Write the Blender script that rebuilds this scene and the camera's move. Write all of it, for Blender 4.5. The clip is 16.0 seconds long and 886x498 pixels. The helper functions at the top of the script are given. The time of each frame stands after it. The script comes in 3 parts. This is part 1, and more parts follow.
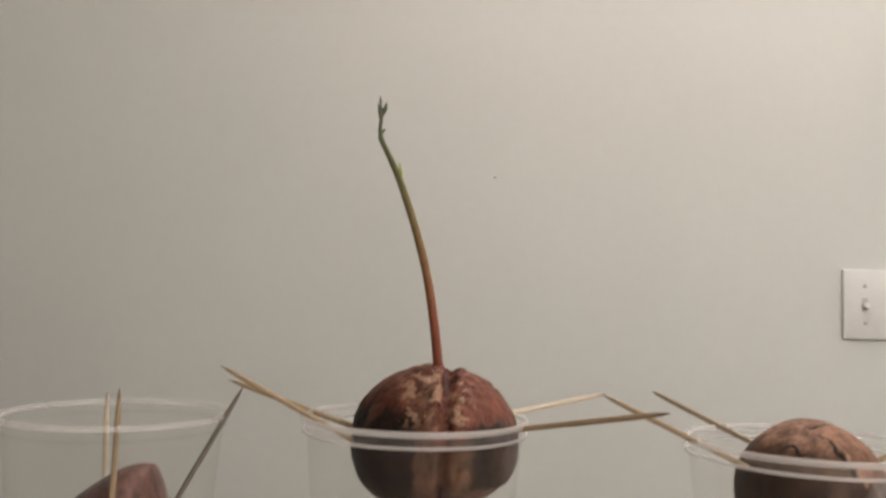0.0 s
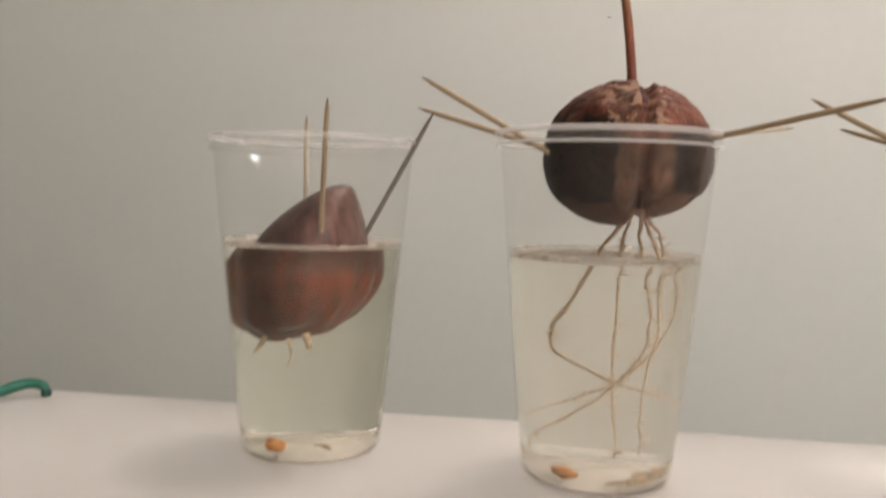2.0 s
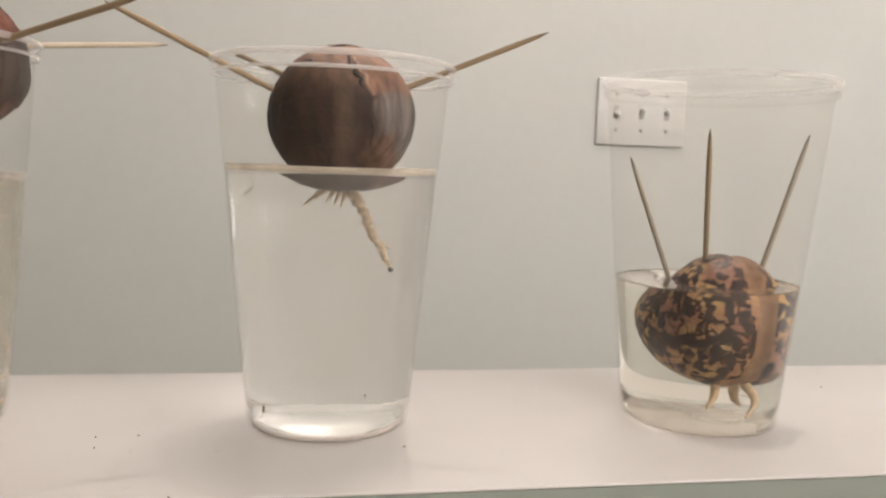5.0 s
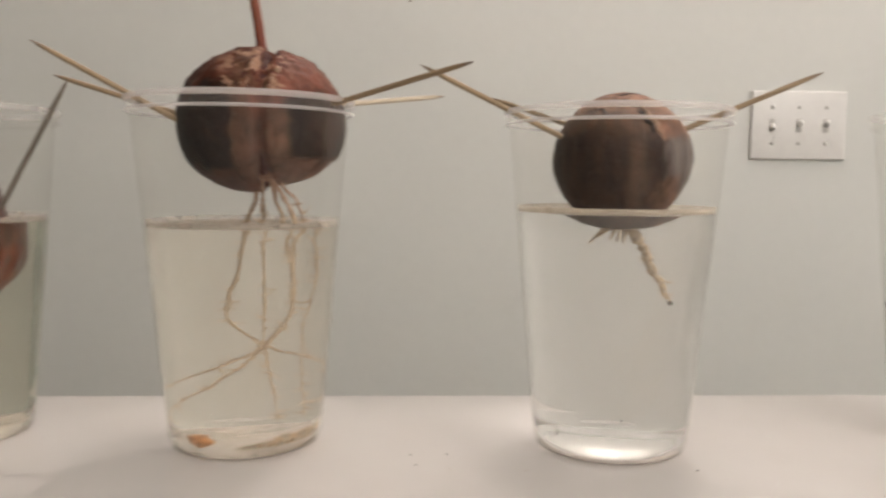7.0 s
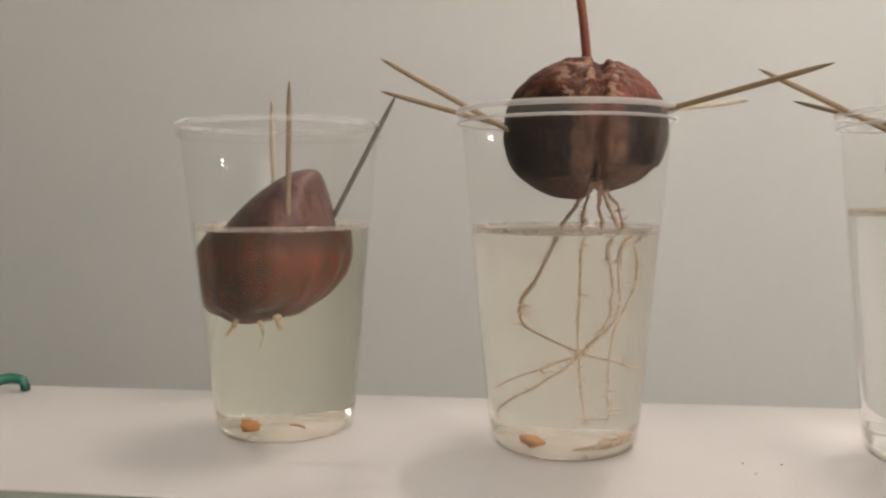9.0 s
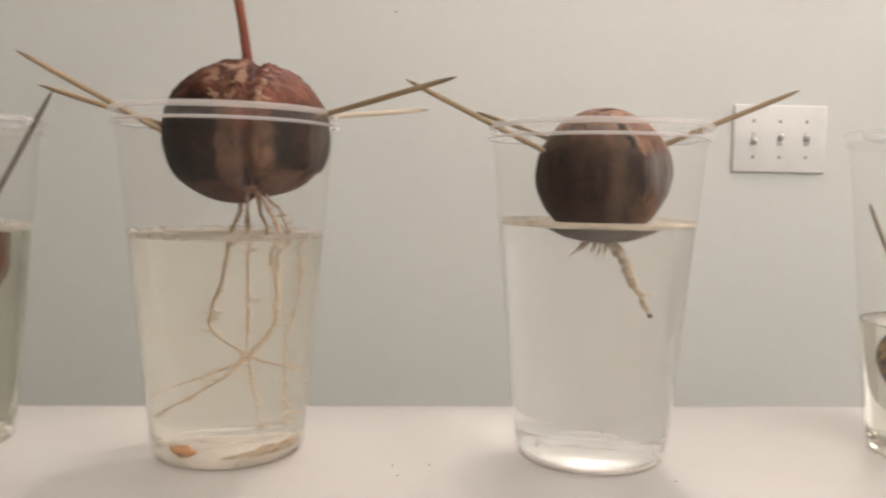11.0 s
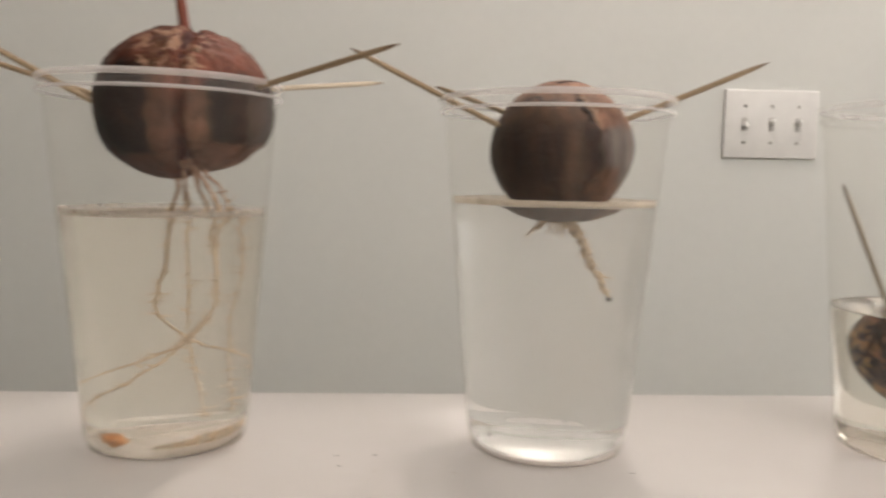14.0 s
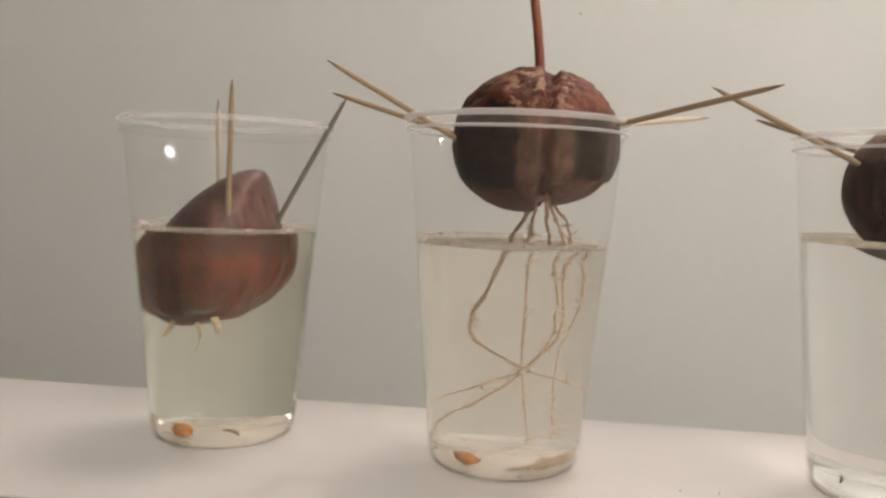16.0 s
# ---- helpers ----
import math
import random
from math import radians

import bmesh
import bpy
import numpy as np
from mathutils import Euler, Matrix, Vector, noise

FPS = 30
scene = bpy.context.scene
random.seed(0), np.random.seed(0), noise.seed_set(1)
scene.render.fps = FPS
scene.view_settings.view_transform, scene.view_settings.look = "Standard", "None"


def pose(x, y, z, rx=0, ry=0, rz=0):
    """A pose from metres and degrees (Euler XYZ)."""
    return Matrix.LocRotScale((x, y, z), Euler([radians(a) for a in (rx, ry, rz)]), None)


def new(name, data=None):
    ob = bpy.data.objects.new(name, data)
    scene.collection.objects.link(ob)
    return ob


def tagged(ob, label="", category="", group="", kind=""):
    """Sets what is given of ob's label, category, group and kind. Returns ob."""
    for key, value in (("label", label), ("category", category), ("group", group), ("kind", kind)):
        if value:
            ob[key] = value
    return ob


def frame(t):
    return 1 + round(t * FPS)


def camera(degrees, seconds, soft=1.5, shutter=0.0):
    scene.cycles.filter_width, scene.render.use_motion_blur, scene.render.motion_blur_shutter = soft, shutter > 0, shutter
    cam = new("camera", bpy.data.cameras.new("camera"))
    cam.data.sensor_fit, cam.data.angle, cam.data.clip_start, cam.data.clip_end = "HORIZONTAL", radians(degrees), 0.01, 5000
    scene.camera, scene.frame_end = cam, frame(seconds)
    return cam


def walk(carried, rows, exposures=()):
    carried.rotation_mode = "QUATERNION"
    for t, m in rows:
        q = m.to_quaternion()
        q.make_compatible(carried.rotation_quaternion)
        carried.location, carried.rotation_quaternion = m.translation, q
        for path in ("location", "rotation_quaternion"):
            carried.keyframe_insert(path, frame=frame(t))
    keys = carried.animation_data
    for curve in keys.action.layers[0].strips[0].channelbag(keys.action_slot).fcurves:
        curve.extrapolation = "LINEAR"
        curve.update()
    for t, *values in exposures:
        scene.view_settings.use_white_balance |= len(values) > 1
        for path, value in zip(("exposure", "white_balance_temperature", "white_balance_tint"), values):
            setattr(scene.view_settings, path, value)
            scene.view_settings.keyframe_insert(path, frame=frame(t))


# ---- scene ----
cam = camera(57.98, 16.0, soft=2.3, shutter=0.5)
# seconds, eye (x, y, z), yaw to the left, pitch up, roll
ROWS = [
    (0.0, 0.0129, -0.2273, 0.1697, 2.27, 4.16, 1.66),
    (0.5, 0.0034, -0.2215, 0.1505, 3.65, 2.59, 0.97),
    (1.0, -0.0102, -0.2253, 0.1356, 6.35, 0.06, 0.36),
    (1.5, -0.0161, -0.2288, 0.1176, 7.67, -1.85, 0.85),
    (2.0, -0.0241, -0.2342, 0.1074, 8.23, -4.37, 1.41),
    (2.2, -0.0199, -0.2413, 0.0992, 8.66, -5.07, 1.81),
    (2.5, -0.0125, -0.2401, 0.0966, 5.79, -5.06, 1.28),
    (3.0, 0.0221, -0.2367, 0.0955, 0.57, -5.31, 1.21),
    (3.5, 0.0595, -0.2242, 0.0923, -3.28, -6.11, 1.30),
    (4.0, 0.0882, -0.2160, 0.0895, -6.41, -6.49, 1.62),
    (4.2, 0.1007, -0.2148, 0.0898, -7.47, -6.50, 1.72),
    (4.72, 0.1208, -0.2165, 0.0920, -9.70, -6.20, 1.90),
    (5.25, 0.1220, -0.2190, 0.0935, -10.10, -5.80, 1.90),
    (5.78, 0.1103, -0.2230, 0.0960, -8.95, -5.40, 1.30),
    (6.3, 0.0895, -0.2262, 0.0979, -6.29, -4.97, 0.64),
    (6.5, 0.0803, -0.2276, 0.0981, -5.05, -4.96, 0.77),
    (7.0, 0.0583, -0.2319, 0.1008, -1.83, -5.06, 0.43),
    (7.5, 0.0384, -0.2325, 0.0957, 3.22, -3.74, 0.19),
    (8.0, 0.0104, -0.2361, 0.0995, 5.60, -4.54, -0.51),
    (8.2, 0.0017, -0.2377, 0.0989, 6.87, -4.36, -0.73),
    (8.72, -0.0144, -0.2395, 0.0990, 7.90, -4.40, -0.50),
    (9.25, -0.0120, -0.2410, 0.0995, 6.30, -4.10, 0.00),
    (9.78, 0.0032, -0.2420, 0.1000, 3.40, -3.80, 0.20),
    (10.3, 0.0260, -0.2425, 0.1002, 0.44, -3.62, 0.34),
    (10.5, 0.0400, -0.2392, 0.1008, 0.16, -4.04, 0.52),
    (11.0, 0.0588, -0.2348, 0.1020, -2.91, -4.37, 0.88),
    (11.5, 0.0727, -0.2249, 0.0991, -6.42, -4.94, 1.76),
    (12.0, 0.0861, -0.2150, 0.0949, -9.66, -5.44, 2.39),
    (12.5, 0.0992, -0.2172, 0.0955, -11.58, -5.70, 2.31),
    (13.0, 0.1060, -0.2225, 0.0949, -10.67, -5.33, 1.87),
    (13.5, 0.1027, -0.2235, 0.0980, -7.42, -5.23, 1.51),
    (14.0, 0.0769, -0.2207, 0.0986, -3.14, -5.32, 1.18),
    (14.5, 0.0462, -0.2251, 0.0970, 1.77, -5.37, 1.24),
    (15.0, 0.0167, -0.2326, 0.1000, 6.17, -5.81, 0.68),
    (15.5, -0.0016, -0.2369, 0.0967, 7.41, -4.59, 1.23),
    (16.0, 0.0056, -0.2298, 0.1038, 7.35, -4.53, 2.05),
]
EXPOSURE = [(0.0, 0.03), (0.5, 0.05), (1.0, 0.09), (1.5, 0.17), (2.0, 0.23), (2.5, 0.27), (3.0, 0.25), (4.0, 0.29), (6.5, 0.06), (7.0, 0.11), (8.0, 0.08), (10.5, 0.21), (11.5, 0.27), (12.5, 0.2), (13.0, 0.14), (13.5, 0.1), (14.5, 0.05), (15.5, 0.13), (16.0, 0.18)]
walk(cam, [(t, pose(x, y, z, 90 + pitch, 0, yaw) @ pose(0, 0, 0, 0, 0, roll)) for t, x, y, z, yaw, pitch, roll in ROWS], EXPOSURE)

# ---- light ----
world = bpy.data.worlds.new("world")
scene.world = world
world.use_nodes = True
world.node_tree.nodes["Background"].inputs["Color"].default_value = (1.0, 0.93, 0.85, 1)
world.node_tree.nodes["Background"].inputs["Strength"].default_value = 0.02


def lamp(name, at, watts, radius, colour):
    data = bpy.data.lights.new(name, "POINT")
    data.shadow_soft_size, data.energy, data.color = radius, watts, colour
    ob = new(name, data)
    ob.matrix_world = pose(*at)
    return ob


WARM, COOL = (1.0, 0.912, 0.88), (0.90, 0.95, 1.0)
LAMP_A, LAMP_FILL, LAMP_S, LAMP_T = (0.40, 0.64, 1.73), (1.6, -1.6, 1.775), (2.525, 0.40, 0.60), (2.2, -2.525, 0.98)
lamp("lamp_light", LAMP_A, 29, 0.017, (1.0, 0.885, 0.83))
for at, turn, watts in ((LAMP_S, (0, 90, 0), 3.6), (LAMP_T, (90, 0, 90), 6.5)):
    strip = bpy.data.lights.new("tube_light", "AREA")
    strip.shape, strip.size, strip.size_y, strip.energy, strip.color = "RECTANGLE", 0.024, 0.5, watts, COOL
    new("tube_light", strip).matrix_world = pose(*at, *turn)
# Added fill light behind the camera, brightening the wall and the cup fronts.
panel = bpy.data.lights.new("fill_light", "AREA")
panel.shape, panel.size, panel.size_y, panel.energy, panel.color = "RECTANGLE", 1.2, 0.6, 40.5, WARM
new("fill_light", panel).matrix_world = pose(*LAMP_FILL)


# ---- materials ----
class Nodes:
    """Short hand for building one node material."""

    def __init__(self, name):
        self.mat = bpy.data.materials.new(name)
        self.mat.use_nodes = True
        self.tree = self.mat.node_tree
        self.bsdf = self.tree.nodes["Principled BSDF"]
        self.out = self.tree.nodes["Material Output"]

    def add(self, kind):
        return self.tree.nodes.new(kind)

    def link(self, a, b):
        self.tree.links.new(a, b)

    def coords(self, which="Object", scale=(1, 1, 1), shift=(0, 0, 0)):
        tc, mp = self.add("ShaderNodeTexCoord"), self.add("ShaderNodeMapping")
        self.link(tc.outputs[which], mp.inputs["Vector"])
        mp.inputs["Scale"].default_value, mp.inputs["Location"].default_value = scale, shift
        return mp.outputs["Vector"]

    def noise(self, vec, scale, detail=4.0, rough=0.55, distort=0.0):
        n = self.add("ShaderNodeTexNoise")
        self.link(vec, n.inputs["Vector"])
        n.inputs["Scale"].default_value, n.inputs["Detail"].default_value = scale, detail
        n.inputs["Roughness"].default_value, n.inputs["Distortion"].default_value = rough, distort
        return n.outputs["Fac"]

    def ramp(self, fac, stops, ease="LINEAR"):
        n = self.add("ShaderNodeValToRGB")
        n.color_ramp.interpolation = ease
        els = n.color_ramp.elements
        while len(els) < len(stops):
            els.new(0.5)
        for e, (p, c) in zip(els, stops):
            e.position = p
            e.color = (*c, 1) if len(c) == 3 else c
        self.link(fac, n.inputs["Fac"])
        return n.outputs["Color"]

    def mix(self, fac, a, b, blend="MIX"):
        n = self.add("ShaderNodeMix")
        n.data_type, n.blend_type = "RGBA", blend
        for sock, v in ((n.inputs["Factor"], fac), (n.inputs[6], a), (n.inputs[7], b)):
            if isinstance(v, bpy.types.NodeSocket):
                self.link(v, sock)
            elif isinstance(v, tuple):
                sock.default_value = (*v, 1)
            else:
                sock.default_value = v
        return n.outputs[2]

    def math(self, op, a, b=0.0, clamp=False):
        n = self.add("ShaderNodeMath")
        n.operation, n.use_clamp = op, clamp
        for sock, v in ((n.inputs[0], a), (n.inputs[1], b)):
            if isinstance(v, bpy.types.NodeSocket):
                self.link(v, sock)
            else:
                sock.default_value = v
        return n.outputs[0]

    def split(self, vec):
        n = self.add("ShaderNodeSeparateXYZ")
        self.link(vec, n.inputs[0])
        return n.outputs

    def bump(self, height, strength, distance):
        n = self.add("ShaderNodeBump")
        n.inputs["Strength"].default_value, n.inputs["Distance"].default_value = strength, distance
        self.link(height, n.inputs["Height"])
        self.link(n.outputs["Normal"], self.bsdf.inputs["Normal"])

    def set(self, **values):
        for key, v in values.items():
            sock = self.bsdf.inputs[key.replace("_", " ")]
            if isinstance(v, bpy.types.NodeSocket):
                self.link(v, sock)
            else:
                sock.default_value = (*v, 1) if isinstance(v, tuple) else v
        return self.mat


def wall_paint(name, a, b, rough=0.6):
    m = Nodes(name)
    v = m.coords()
    c = m.ramp(m.noise(v, 1.3, 3), [(0.3, a), (0.7, b)])
    c = m.mix(0.02, c, m.ramp(m.noise(v, 60, 3), [(0.35, (0.35, 0.33, 0.3)), (0.65, (0.9, 0.88, 0.85))]))
    m.bump(m.noise(v, 420, 3, 0.6), 0.025, 0.0005)
    return m.set(Base_Color=c, Roughness=rough)


WALL = wall_paint("wall_paint", (0.660, 0.665, 0.637), (0.70, 0.702, 0.668))
CEIL = wall_paint("ceiling_paint", (0.74, 0.73, 0.70), (0.78, 0.77, 0.74), 0.8)
# Wall paint darkened: the shade on the half wall's face is in the colour.
WALL_DIM = wall_paint("wall_paint_dimmed", (0.27, 0.305, 0.265), (0.30, 0.335, 0.295))


def ledge_paint():
    m = Nodes("ledge_paint")
    v = m.coords()
    c = m.ramp(m.noise(v, 9, 4), [(0.3, (0.545, 0.515, 0.49)), (0.7, (0.60, 0.575, 0.55))])
    c = m.mix(m.ramp(m.noise(v, 170, 3, 0.5, 0.4), [(0.72, (0, 0, 0)), (0.80, (0.5, 0.5, 0.5))]), c, (0.45, 0.38, 0.32))
    m.bump(m.noise(m.coords(scale=(1, 5, 1)), 60, 3), 0.1, 0.0006)
    return m.set(Base_Color=c, Roughness=0.34)


LEDGE = ledge_paint()


def plain(name, colour, rough, vary=0.12, scale=300.0, **more):
    m = Nodes(name)
    v = m.coords()
    n = m.noise(v, scale, 3)
    lo, hi = tuple(c * (1 - vary) for c in colour), tuple(min(1, c * (1 + vary)) for c in colour)
    c = m.ramp(n, [(0.3, lo), (0.7, hi)])
    m.bump(n, 0.15, 0.0003)
    return m.set(Base_Color=c, Roughness=rough, **more)


FLOOR = plain("floor_wood", (0.34, 0.25, 0.17), 0.45, 0.3, 6.0)
PLATE = plain("switch_plastic", (0.75, 0.735, 0.71), 0.32, 0.03, 40.0)
SLOT = plain("switch_slot", (0.52, 0.50, 0.47), 0.6, 0.1, 200.0)
SCREW = plain("screw_paint", (0.42, 0.40, 0.37), 0.4, 0.15, 900.0)
GREEN = plain("green_plastic", (0.012, 0.12, 0.075), 0.4, 0.2, 60.0)
GREEN_DARK = plain("green_plastic_end", (0.008, 0.05, 0.035), 0.5, 0.2, 60.0)
DIRT = plain("dirt", (0.035, 0.028, 0.022), 0.8, 0.4, 900.0)
FLAKE = plain("orange_flake", (0.50, 0.20, 0.045), 0.6, 0.35, 350.0)
TRIM = plain("lamp_trim", (0.8, 0.8, 0.78), 0.4, 0.03, 30.0)


def glow(name, colour, power):
    m = Nodes(name)
    return m.set(Base_Color=(0.9, 0.9, 0.9), Emission_Color=colour, Emission_Strength=power)


BULB = glow("lamp_glow", (1.0, 0.88, 0.74), 25.0)
PANEL = glow("fill_panel_glow", (1.0, 0.91, 0.85), 6.0)


def cup_plastic():
    m = Nodes("clear_plastic")
    clear, gloss, haze, trans = (m.add("ShaderNodeBsdf" + k) for k in ("Transparent", "Glossy", "Diffuse", "Translucent"))
    clear.inputs["Color"].default_value = (0.993, 0.992, 0.988, 1)
    gloss.inputs["Roughness"].default_value = 0.02
    haze.inputs["Color"].default_value = (0.85, 0.85, 0.83, 1)
    trans.inputs["Color"].default_value = (0.85, 0.85, 0.83, 1)
    fog, a, b = (m.add("ShaderNodeMixShader") for _ in range(3))
    m.link(haze.outputs[0], fog.inputs[1])
    m.link(trans.outputs[0], fog.inputs[2])
    n = m.noise(m.coords(), 90, 3)
    m.link(m.math("MULTIPLY", n, 0.02), a.inputs["Fac"])
    m.link(clear.outputs[0], a.inputs[1])
    m.link(fog.outputs[0], a.inputs[2])
    lw = m.add("ShaderNodeLayerWeight")
    gloss_amount = m.math("MULTIPLY_ADD", m.math("POWER", lw.outputs["Facing"], 4.0), 0.12)
    gloss_amount.node.inputs[2].default_value = 0.014
    m.link(gloss_amount, b.inputs["Fac"])
    m.link(a.outputs[0], b.inputs[1])
    m.link(gloss.outputs[0], b.inputs[2])
    m.link(b.outputs[0], m.out.inputs["Surface"])
    return m.mat


CUP = cup_plastic()


def half_clear(name, colour, solid, rough, grain=120.0, gloss=0.12):
    """Milky plastic: part of the light goes straight through, the rest is scattered."""
    m = Nodes(name)
    m.set(Base_Color=colour, Roughness=rough, Specular_IOR_Level=gloss)
    clear, glow_through, body, mix = (m.add("ShaderNode" + k) for k in ("BsdfTransparent", "BsdfTranslucent", "MixShader", "MixShader"))
    glow_through.inputs["Color"].default_value = (*colour, 1)
    body.inputs["Fac"].default_value = 0.45
    m.link(m.bsdf.outputs[0], body.inputs[1])
    m.link(glow_through.outputs[0], body.inputs[2])
    n = m.noise(m.coords(), grain, 3)
    m.link(m.ramp(n, [(0.3, (0.75 * solid,) * 3), (0.7, (1.25 * solid,) * 3)]), mix.inputs["Fac"])
    m.link(clear.outputs[0], mix.inputs[1])
    m.link(body.outputs[0], mix.inputs[2])
    m.link(mix.outputs[0], m.out.inputs["Surface"])
    return m.mat


RIM = half_clear("milky_plastic_rim", (0.92, 0.89, 0.87), 0.34, 0.40, 14.0)
RIM_SOFT = half_clear("milky_plastic_thin_rim", (0.92, 0.89, 0.87), 0.26, 0.40, 14.0, 0.5)
BAND = half_clear("milky_plastic_band", (0.92, 0.90, 0.88), 0.05, 0.4, 14.0)
# Milky peach base stands in for light the water gathers at the foot.
BASE_GLOW = half_clear("plastic_base_painted_glow", (0.98, 0.91, 0.83), 0.36, 0.10, 60.0, 0.6)


def water(name, tint, cloud, milk):
    m = Nodes(name)
    m.set(Base_Color=tint, Roughness=0.0, IOR=1.333, Transmission_Weight=1.0)
    through_veil, back_veil, veil, mix = (m.add("ShaderNode" + k) for k in ("BsdfTranslucent", "BsdfDiffuse", "MixShader", "MixShader"))
    c = m.ramp(m.noise(m.coords(), 45, 3), [(0.3, tuple(0.93 * k for k in milk)), (0.7, milk)])
    for k, shader in enumerate((through_veil, back_veil)):
        m.link(c, shader.inputs["Color"])
        m.link(shader.outputs[0], veil.inputs[1 + k])
    veil.inputs["Fac"].default_value = 0.9
    mix.inputs["Fac"].default_value = cloud
    m.link(m.bsdf.outputs[0], mix.inputs[1])
    m.link(veil.outputs[0], mix.inputs[2])
    m.link(mix.outputs[0], m.out.inputs["Surface"])
    return m.mat


WATERS = [water("water_cloudy", (0.985, 0.98, 0.885), 0.030, (0.98, 0.95, 0.74)), water("water_yellow", (1.0, 0.978, 0.925), 0.14, (0.99, 0.93, 0.81)),
          water("water_clear", (1.0, 1.0, 1.0), 0.11, (0.99, 0.965, 0.925)), water("water_amber", (1.0, 0.985, 0.93), 0.035, (0.97, 0.91, 0.78))]


MENISCUS = half_clear("brown_meniscus", (0.26, 0.18, 0.10), 0.2, 0.4)
FILM = half_clear("water_film", (0.88, 0.79, 0.66), 0.40, 0.3)
FILM_THIN = half_clear("water_film_thin", (0.93, 0.84, 0.74), 0.26, 0.3)


def toothpick_wood(name, a, b):
    m = Nodes(name)
    v = m.coords(scale=(1, 1, 0.06))
    n = m.noise(v, 2200, 4, 0.6)
    c = m.ramp(n, [(0.3, a), (0.7, b)])
    z = m.split(m.coords())[2]
    c = m.mix(m.ramp(z, [(0.0600, (0, 0, 0)), (0.0640, (0.85, 0.85, 0.85))]), c, (0.10, 0.06, 0.04))
    m.bump(n, 0.3, 0.0002)
    return m.set(Base_Color=c, Roughness=0.65)


WOOD = toothpick_wood("toothpick_wood", (0.26, 0.185, 0.108), (0.37, 0.275, 0.170))
WOOD_PALE = toothpick_wood("toothpick_wood_pale", (0.50, 0.42, 0.31), (0.62, 0.54, 0.42))
WOOD_GREY = toothpick_wood("toothpick_wood_weathered", (0.13, 0.108, 0.085), (0.21, 0.18, 0.145))


WOOD_DUSTY = toothpick_wood("toothpick_wood_dusty", (0.34, 0.29, 0.22), (0.46, 0.40, 0.32))


def patch_mask(m, xyz, wob, x0, x1, z0, z1, soft=0.0032, ragged=0.013):
    """A ragged-edged patch of tone between x0..x1 and z0..z1."""
    x = m.math("ADD", xyz[0], m.math("MULTIPLY", wob[0], ragged))
    z = m.math("ADD", xyz[2], m.math("MULTIPLY", wob[1], ragged))
    out = None
    for value, edge, sign in ((x, x0, 1), (x, x1, -1), (z, z0, 1), (z, z1, -1)):
        step = m.math("DIVIDE", m.math("SUBTRACT", value, edge), soft * sign)
        step = m.math("ADD", step, 0.5, True)
        out = step if out is None else m.math("MULTIPLY", out, step)
    return out


def seed_coat(name, ground, patches, speck, rough=0.55, streak_of=(0.16, 0.10, 0.07), wet=0.15, crust=None):
    """Seed skin with ragged patches of tone, some holding painted sheen or cup haze, each (x0, x1, z0, z1, colour,
    strength).
    """
    deep = lambda colour: tuple(g * k for g, k in zip(colour, (0.82, 0.72, 0.68)))
    ground, patches = deep(ground), [(*p[:4], deep(p[4]), p[5]) for p in patches]
    m = Nodes(name)
    v = m.coords()
    xyz = m.split(v)
    mid = m.noise(v, 130, 5, 0.65, 0.5)
    wob = [m.math("SUBTRACT", m.noise(m.coords(shift=(k, 3 * k, 0)), 110, 4, 0.6), 0.5) for k in (0.0, 0.31)]
    down = m.noise(m.coords(scale=(1, 1, 0.12)), 260, 4, 0.6)
    c = m.ramp(mid, [(0.3, tuple(0.4 * g for g in ground)), (0.53, ground), (0.72, tuple(1.55 * g for g in ground))])
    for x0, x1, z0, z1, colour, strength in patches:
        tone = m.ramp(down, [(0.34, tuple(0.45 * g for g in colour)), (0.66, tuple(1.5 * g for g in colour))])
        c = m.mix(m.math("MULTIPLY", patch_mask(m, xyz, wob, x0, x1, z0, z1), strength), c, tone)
    c = m.mix(m.ramp(m.noise(v, 210, 3), [(0.62, (0, 0, 0)), (0.67, (speck, speck, speck))]), c, (0.02, 0.009, 0.006))
    c = m.mix(m.ramp(m.noise(v, 75, 5, 0.7, 1.2), [(0.60, (0, 0, 0)), (0.66, (0.35, 0.35, 0.35))]), c, streak_of)
    if crust:
        scab = m.math("ADD", m.math("MULTIPLY", m.noise(v, 170, 3, 0.5, 0.8), 0.75), m.math("MULTIPLY", m.noise(v, 620, 2), 0.25))
        zone = patch_mask(m, xyz, wob, *crust[:4], soft=0.006)
        c = m.mix(m.math("MULTIPLY", m.ramp(scab, [(0.535, (0, 0, 0)), (0.555, (0.9, 0.9, 0.9))]), zone), c, crust[4])
        c = m.mix(m.math("MULTIPLY", m.ramp(scab, [(0.40, (0.85, 0.85, 0.85)), (0.425, (0, 0, 0))]), zone), c, crust[5])
    m.bump(m.math("ADD", m.math("MULTIPLY", mid, 1.2), m.math("MULTIPLY", down, 0.4)), 0.55, 0.0014)
    return m.set(Base_Color=c, Roughness=rough, Specular_IOR_Level=wet)


